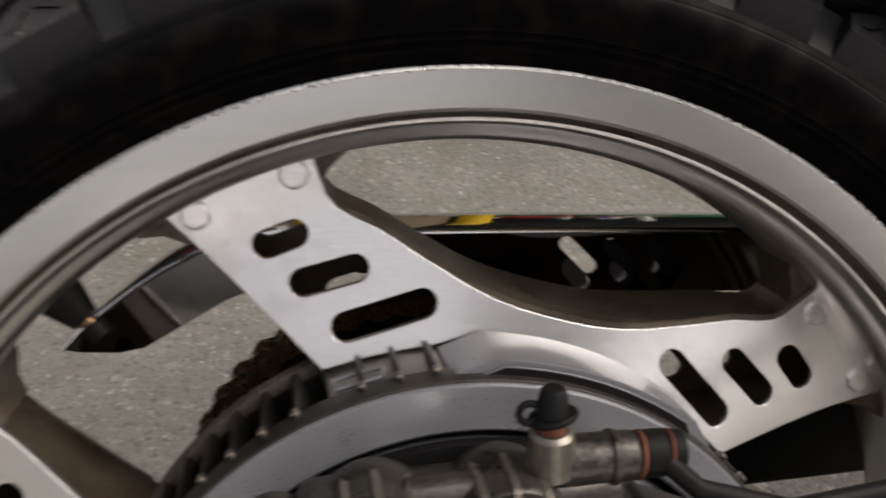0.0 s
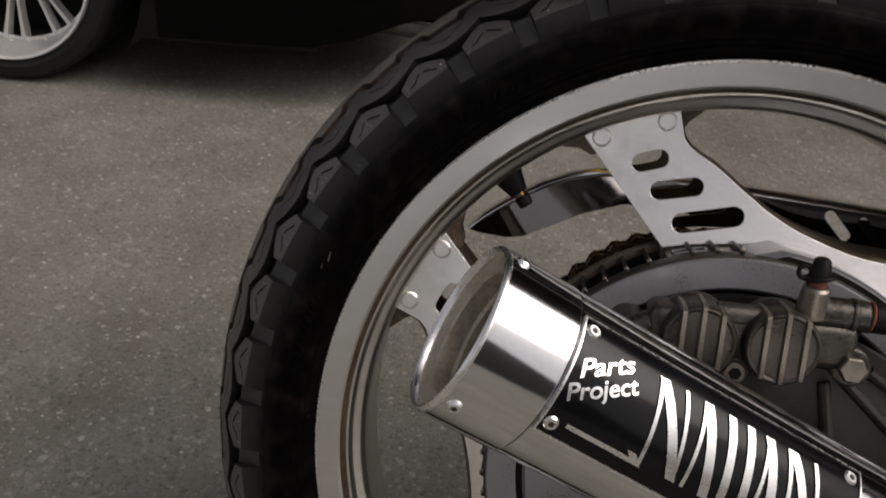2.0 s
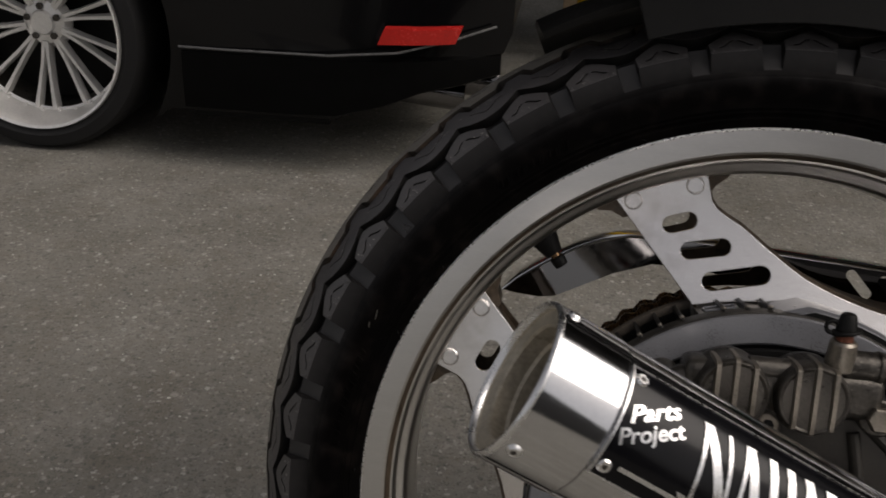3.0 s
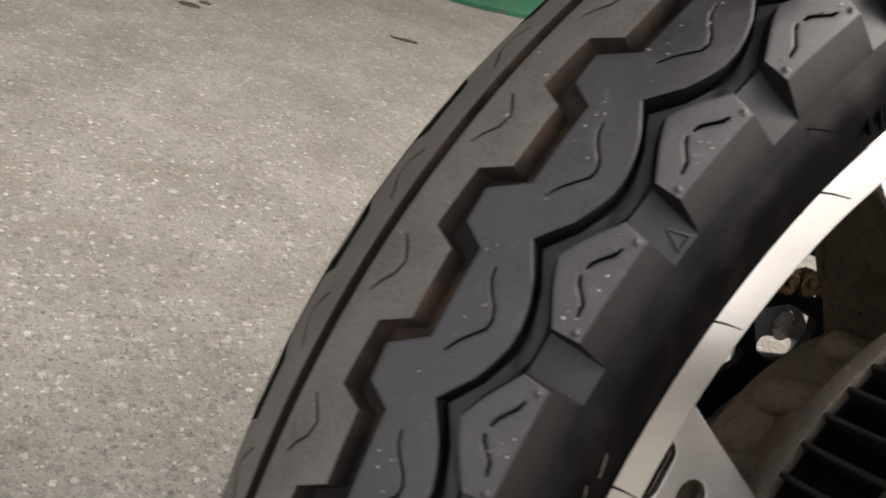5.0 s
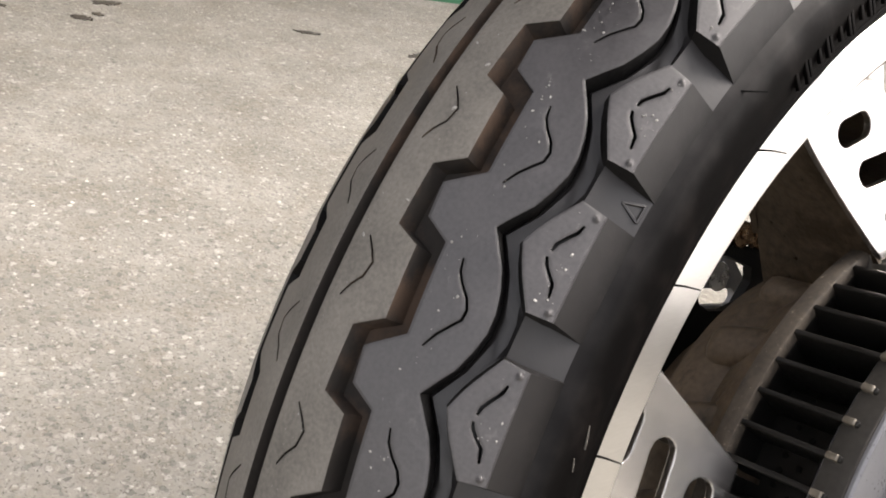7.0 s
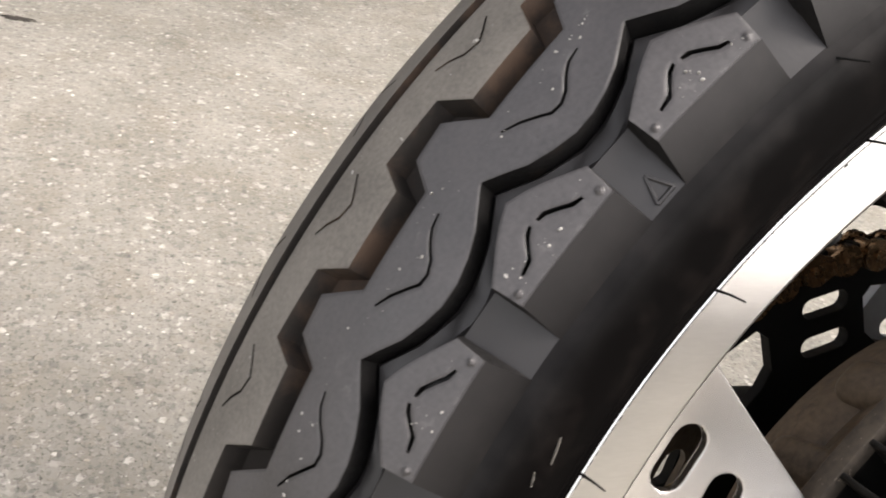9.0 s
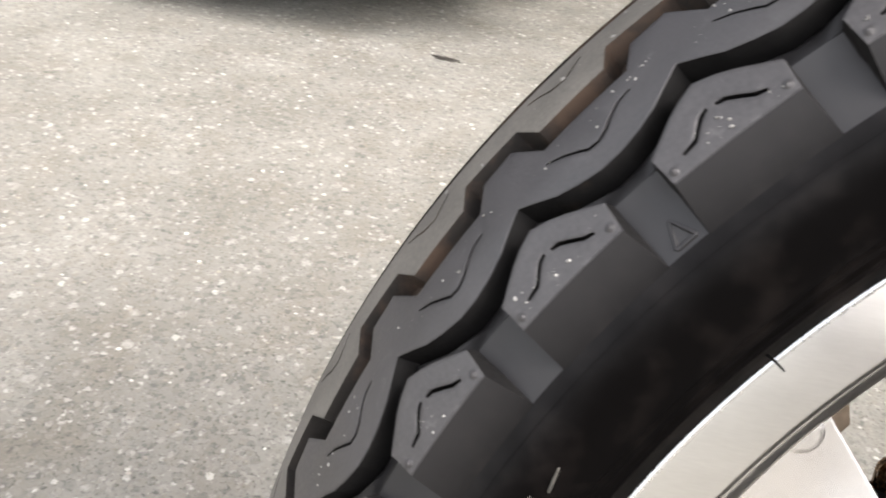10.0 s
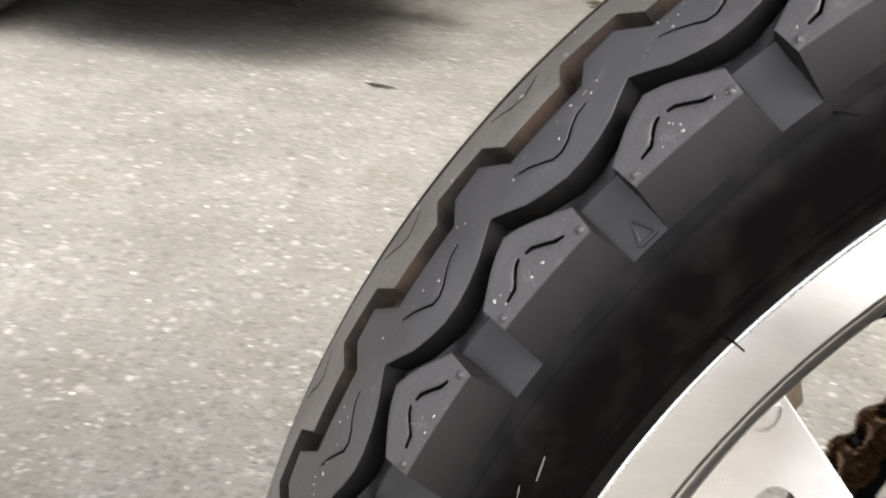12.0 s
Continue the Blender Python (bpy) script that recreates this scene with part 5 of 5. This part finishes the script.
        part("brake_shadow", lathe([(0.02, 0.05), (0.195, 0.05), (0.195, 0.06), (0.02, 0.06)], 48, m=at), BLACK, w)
        part("hub_cap", lathe([(0.0002, -0.022), (0.026, -0.022), (0.030, -0.016), (0.050, -0.010), (0.062, 0.010), (0.0002, 0.010)], 48, closed=False, m=at), CAR_WHEEL, w)
        n = 20
        for k in range(n):
            a = 360.0 / n * k + 5
            lean_a = 2.6 if k % 2 else -2.6
            bm = bmesh.new()
            rows = []
            for r, width, y0, off in ((0.045, 0.0070, -0.014, 0.0), (0.095, 0.0058, -0.018, 0.25), (0.150, 0.0060, -0.026, 0.7), (0.206, 0.0088, -0.034, 1.0)):
                aa = radians(a - lean_a * (1.9 - 0.9 * off))
                c, s = math.cos(aa), math.sin(aa)
                rows.append([bm.verts.new((r * c - t * s, yy, r * s + t * c)) for t, yy in ((-width, y0 + 0.02), (-width * 0.6, y0), (width * 0.6, y0), (width, y0 + 0.02))])
            for p, q in zip(rows, rows[1:]):
                for j in range(4):
                    bm.faces.new((p[j], p[(j + 1) % 4], q[(j + 1) % 4], q[j]))
            bmesh.ops.transform(bm, matrix=at, verts=bm.verts)
            part("spoke", bm, CAR_WHEEL, w)
        for k in range(30):
            a = radians(12 * k)
            bm = rod((x + 0.2070 * math.cos(a), y - 0.028, 0.2070 * math.sin(a)), (x + 0.2070 * math.cos(a), y - 0.040, 0.2070 * math.sin(a)), 0.0042, segs=8)
            part("rim_bolt", bm, CAR_WHEEL, w)
        for k in range(5):
            a = radians(72 * k + 20)
            part("lug_nut", rod((x + 0.038 * math.cos(a), y - 0.005, 0.038 * math.sin(a)), (x + 0.038 * math.cos(a), y - 0.022, 0.038 * math.sin(a)), 0.008, segs=6), DARK_CAST, w)
    wheel(0.0, 0.105)
    wheel(-2.70, 0.105)
    wheel(0.0, 1.63)
    wheel(-2.70, 1.63)


car()


# ---- workshop at the back of the yard ----
def workshop():
    out = [(0.50, 2.175), (0.80, 2.150), (1.00, 2.060), (1.30, 2.010), (6.0, 1.98), (6.0, 7.0), (0.50, 7.0)]
    bm = thicken(flat_fill([out]), (0, 0, 0.012))
    tagged(part("workshop_floor", bm, GREEN_FLOOR), "green painted workshop floor, scuffed at its edge", "floor", kind="structure")
    bm = box(-0.14, 0.42, 2.40, 2.48, 0.0, 3.0)
    tagged(part("wall_front", bm, TAN_WALL), "tan plastered front wall", "wall", kind="structure")
    tagged(part("wall_side", box(-0.14, -0.06, 2.48, 7.0, 0.0, 3.0), TAN_WALL), "tan plastered side wall", "wall", kind="structure")
    tagged(part("wall_back", box(-0.06, 6.0, 7.0, 7.1, 0.0, 3.0), TAN_WALL), "dim back wall of the workshop", "wall", kind="structure")
    tagged(part("wall_far", box(6.0, 6.1, 2.2, 7.1, 0.0, 3.0), TAN_WALL), "dim far wall of the workshop", "wall", kind="structure")
    # unseen ceiling, its eave added to darken the ground before the workshop
    tagged(part("ceiling", box(-0.14, 6.1, 1.40, 7.1, 3.0, 3.1), TAN_WALL), "workshop ceiling, drawn forward out of view to shade the yard", "ceiling", kind="structure")
    tagged(part("kerb", box(-0.14, 0.50, 2.27, 2.40, 0.0, 0.03, 0.006), CONCRETE), "low concrete kerb under the wall", "kerb", kind="structure")


workshop()


def posts():
    for i, (x, y) in enumerate(((0.450, 2.142), (-0.055, 2.235))):
        ob = part("bollard", lathe([(0.0002, 0.0), (0.0475, 0.0), (0.0480, 0.004), (0.0480, 0.785), (0.0440, 0.797), (0.0002, 0.80)], 40, closed=False, m=pose(0, 0, 0, 90)), YELLOW)
        ob.matrix_world = pose(x, y, 0)
        tagged(ob, "yellow painted steel bollard on the asphalt", "bollard", "bollards")


posts()


def stain(x, y, rx, ry, turn, seed):
    """A dark oil spot lying on the ground, with a ragged outline."""
    rnd = random.Random(seed)
    pts = []
    for k in range(44):
        t = 2 * math.pi * k / 44
        w = 0.55 + 0.65 * rnd.random()
        pts.append((rx * w * math.cos(t), ry * w * math.sin(t)))
    bm = thicken(flat_fill([pts]), (0, 0, 0.0012))
    ob = part("oil_stain", bm, STAIN)
    ob.matrix_world = pose(x, y, 0, 0, 0, turn)
    tagged(ob, "dark dried oil stain on the asphalt", "stain", "oil stains")


for i, (x, y, rx, ry, turn) in enumerate(((-0.044, 1.775, 0.045, 0.030, -20), (0.029, 1.889, 0.085, 0.020, -12), (0.202, 1.816, 0.030, 0.016, 10), (0.127, 1.706, 0.022, 0.015, -30),
                                          (0.165, 1.735, 0.012, 0.012, 0), (0.60, 1.68, 0.03, 0.012, -20), (0.836, 1.546, 0.055, 0.022, 15), (-0.437, 1.213, 0.022, 0.009, -8))):
    stain(x, y, rx, ry, turn, i)


# ---- things by the workshop ----
def aerosol(x, y, h, r, body, cap, label):
    root = part("spray_can", lathe([(0.0002, 0.0), (r * 0.94, 0.0), (r, 0.004), (r, h * 0.72), (r * 0.96, h * 0.745), (r * 0.70, h * 0.80), (r * 0.62, h * 0.81)], 36, closed=False, m=pose(0, 0, 0, 90)), body)
    root.matrix_world = pose(x, y, 0.012)
    part("cap", lathe([(r * 0.62, h * 0.80), (r * 0.64, h * 0.81), (r * 0.60, h * 0.97), (r * 0.50, h), (0.0002, h)], 30, closed=False, m=pose(0, 0, 0, 90)), cap, root)
    part("label_band", lathe([(r + 0.0004, h * 0.10), (r + 0.0008, h * 0.11), (r + 0.0008, h * 0.42), (r + 0.0004, h * 0.43)], 36, m=pose(0, 0, 0, 90)), CAN_RED, root)
    return tagged(root, label, "spray can", "cans")


aerosol(0.755, 2.30, 0.190, 0.025, CAN_GREY, CAN_WHITE, "grey spray can with a red band and white cap")
aerosol(0.895, 2.37, 0.170, 0.024, CAN_BLUE, CAN_WHITE, "blue spray can with a white cap on the green floor")
aerosol(0.945, 2.40, 0.160, 0.026, CAN_WHITE, CAN_WHITE, "white spray can on the green floor")


def sealant_tube():
    root = part("sealant_tube", lathe([(0.0002, 0.0), (0.021, 0.0), (0.022, 0.003), (0.022, 0.235), (0.020, 0.242), (0.008, 0.246), (0.005, 0.290), (0.0002, 0.291)], 30, closed=False, m=pose(0, 0, 0, 90)), CAN_WHITE)
    root.matrix_world = pose(0.990, 2.29, 0.022, 0, 6, 0)
    for z in (0.045, 0.075, 0.10):
        part("label_bar", lathe([(0.0222, z), (0.0226, z + 0.001), (0.0226, z + 0.020), (0.0222, z + 0.021)], 12, 230, 300, m=pose(0, 0, 0, 90)), BLACK, root)
    tagged(root, "white sealant tube with black printing leaning on cardboard", "sealant tube")


sealant_tube()


# made-up black box with doors, standing for the darkness inside the workshop
def cabinet():
    root = part("backdrop_box", box(0.0, 1.9, 0.0, 0.5, 0.06, 1.75, 0.006), BACKDROP)
    root.matrix_world = pose(0.48, 2.60, 0.012)
    part("plinth", box(0.02, 1.88, 0.03, 0.48, 0.0, 0.06), BLACK, root)
    for k in range(3):
        door = part("door", box(0.012 + 0.63 * k, 0.618 + 0.63 * k, -0.020, -0.002, 0.08, 1.73, 0.003), BACKDROP, root)
        part("handle", rod((0.58 + 0.63 * k, -0.034, 0.85), (0.58 + 0.63 * k, -0.034, 1.0), 0.006, segs=12), DARK_CAST, door)
    tagged(root, "made-up black box that stands for the dark inside the workshop", "cabinet")


cabinet()


def lying_bottle():
    root = part("bottle", lathe([(0.0002, 0.0), (0.026, 0.0), (0.030, 0.006), (0.030, 0.10), (0.022, 0.125), (0.012, 0.135), (0.012, 0.155), (0.0002, 0.156)], 30, closed=False), CAN_GREY)
    root.matrix_world = pose(1.02, 2.44, 0.043, 0, 0, 100)
    tagged(root, "grey plastic bottle lying on the green floor", "bottle")


lying_bottle()


def red_jack():
    root = part("floor_jack", box(-0.10, 0.10, -0.05, 0.05, 0.03, 0.075, 0.008), CAN_RED)
    root.matrix_world = pose(0.66, 2.42, 0.012, 0, 0, 12)
    for x in (-0.075, 0.075):
        for y in (-0.055, 0.055):
            part("wheel", rod((x, y - 0.010, 0.028), (x, y + 0.010, 0.028), 0.026, segs=22), BLACK, root)
    part("lift_arm", box(-0.03, 0.14, -0.022, 0.022, 0.07, 0.105, 0.008, m=pose(0, 0, 0, 0, 8, 0)), CAN_RED, root)
    part("saddle", rod((0.13, 0, 0.085), (0.13, 0, 0.10), 0.025, segs=22), DARK_CAST, root)
    part("handle", rod((-0.08, 0, 0.07), (-0.22, 0.05, 0.42), 0.011, segs=14), CHROME, root)
    tagged(root, "red trolley jack on the green floor", "floor jack")


red_jack()


def cardboard():
    bm = bmesh.new()
    rows = []
    for k in range(7):
        t = k / 6
        x, y, z = 0.80 + 0.24 * t, 2.36 - 0.11 * t, 0.014 + 0.085 * (1 - t) ** 1.7
        rows.append([bm.verts.new((x + dx, y + dy, z + dz)) for dx, dy, dz in ((0, 0, 0), (0.12, 0.16, 0), (0.12, 0.16, 0.003), (0, 0, 0.003))])
    for p, q in zip(rows, rows[1:]):
        for j in range(4):
            bm.faces.new((p[j], p[(j + 1) % 4], q[(j + 1) % 4], q[j]))
    bm.faces.new(rows[0])
    bm.faces.new(rows[-1])
    tagged(part("cardboard_sheet", bm, CARD), "curled brown cardboard sheet on the green floor", "cardboard")


cardboard()


def broom():
    root = part("broom", rod((0.0, 0.0, 0.085), (0.05, 0.10, 0.9), 0.012, segs=14), TAN_WALL)
    root.matrix_world = pose(0.13, 2.12, 0)
    bm = bmesh.new()
    rnd = random.Random(3)
    for k in range(90):
        x, y = rnd.uniform(-0.022, 0.022), rnd.uniform(-0.012, 0.012)
        tube([(x * 0.6, y * 0.6, 0.085), (x * 1.1, y * 1.1, 0.045), (x * 1.5 + rnd.uniform(-0.006, 0.006), y * 1.6, 0.001)], [0.0016, 0.0016, 0.0009], 4, bm=bm)
    part("bristles", bm, RUST, root, "worn brown bristles")
    part("ferrule", rod((0.0, 0.0, 0.080), (0.002, 0.005, 0.115), 0.019, 0.014, 16), DARK_CAST, root)
    tagged(root, "worn brown broom standing by the wall", "broom")


broom()


def pipes():
    for i, (a, b, r) in enumerate((((0.16, 2.235, 0.052), (0.41, 2.200, 0.020), 0.018), ((0.17, 2.215, 0.014), (0.40, 2.165, 0.014), 0.013))):
        root = part("steel_tube", rod(a, b, r, segs=22, bevel=0.001), CAN_GREY)
        c = Vector(a).lerp(Vector(b), 0.6)
        d = (Vector(b) - Vector(a)).normalized()
        part("clamp", rod(c - d * 0.012, c + d * 0.012, r + 0.005, segs=22), BLACK, root)
        tagged(root, "grey steel tube lying against the kerb", "tube", "steel tubes")
    root = part("valve_body", lathe([(0.0002, 0.0), (0.022, 0.0), (0.024, 0.01), (0.018, 0.03), (0.012, 0.05), (0.0002, 0.052)], 24, closed=False, m=pose(0, 0, 0, 90)), CAN_GREY)
    root.matrix_world = pose(0.175, 2.16, 0)
    tagged(root, "grey metal fitting beside the steel tubes", "fitting")


pipes()


# unseen dark wall added to shape the reflections in the silencer
def yard_wall():
    tagged(part("reflection_wall", box(1.35, 3.4, -5.6, -5.0, 0.0, 3.6), DARK_WALL), "unseen dark block added for the dark band reflected in the silencer", "wall", kind="structure")


yard_wall()
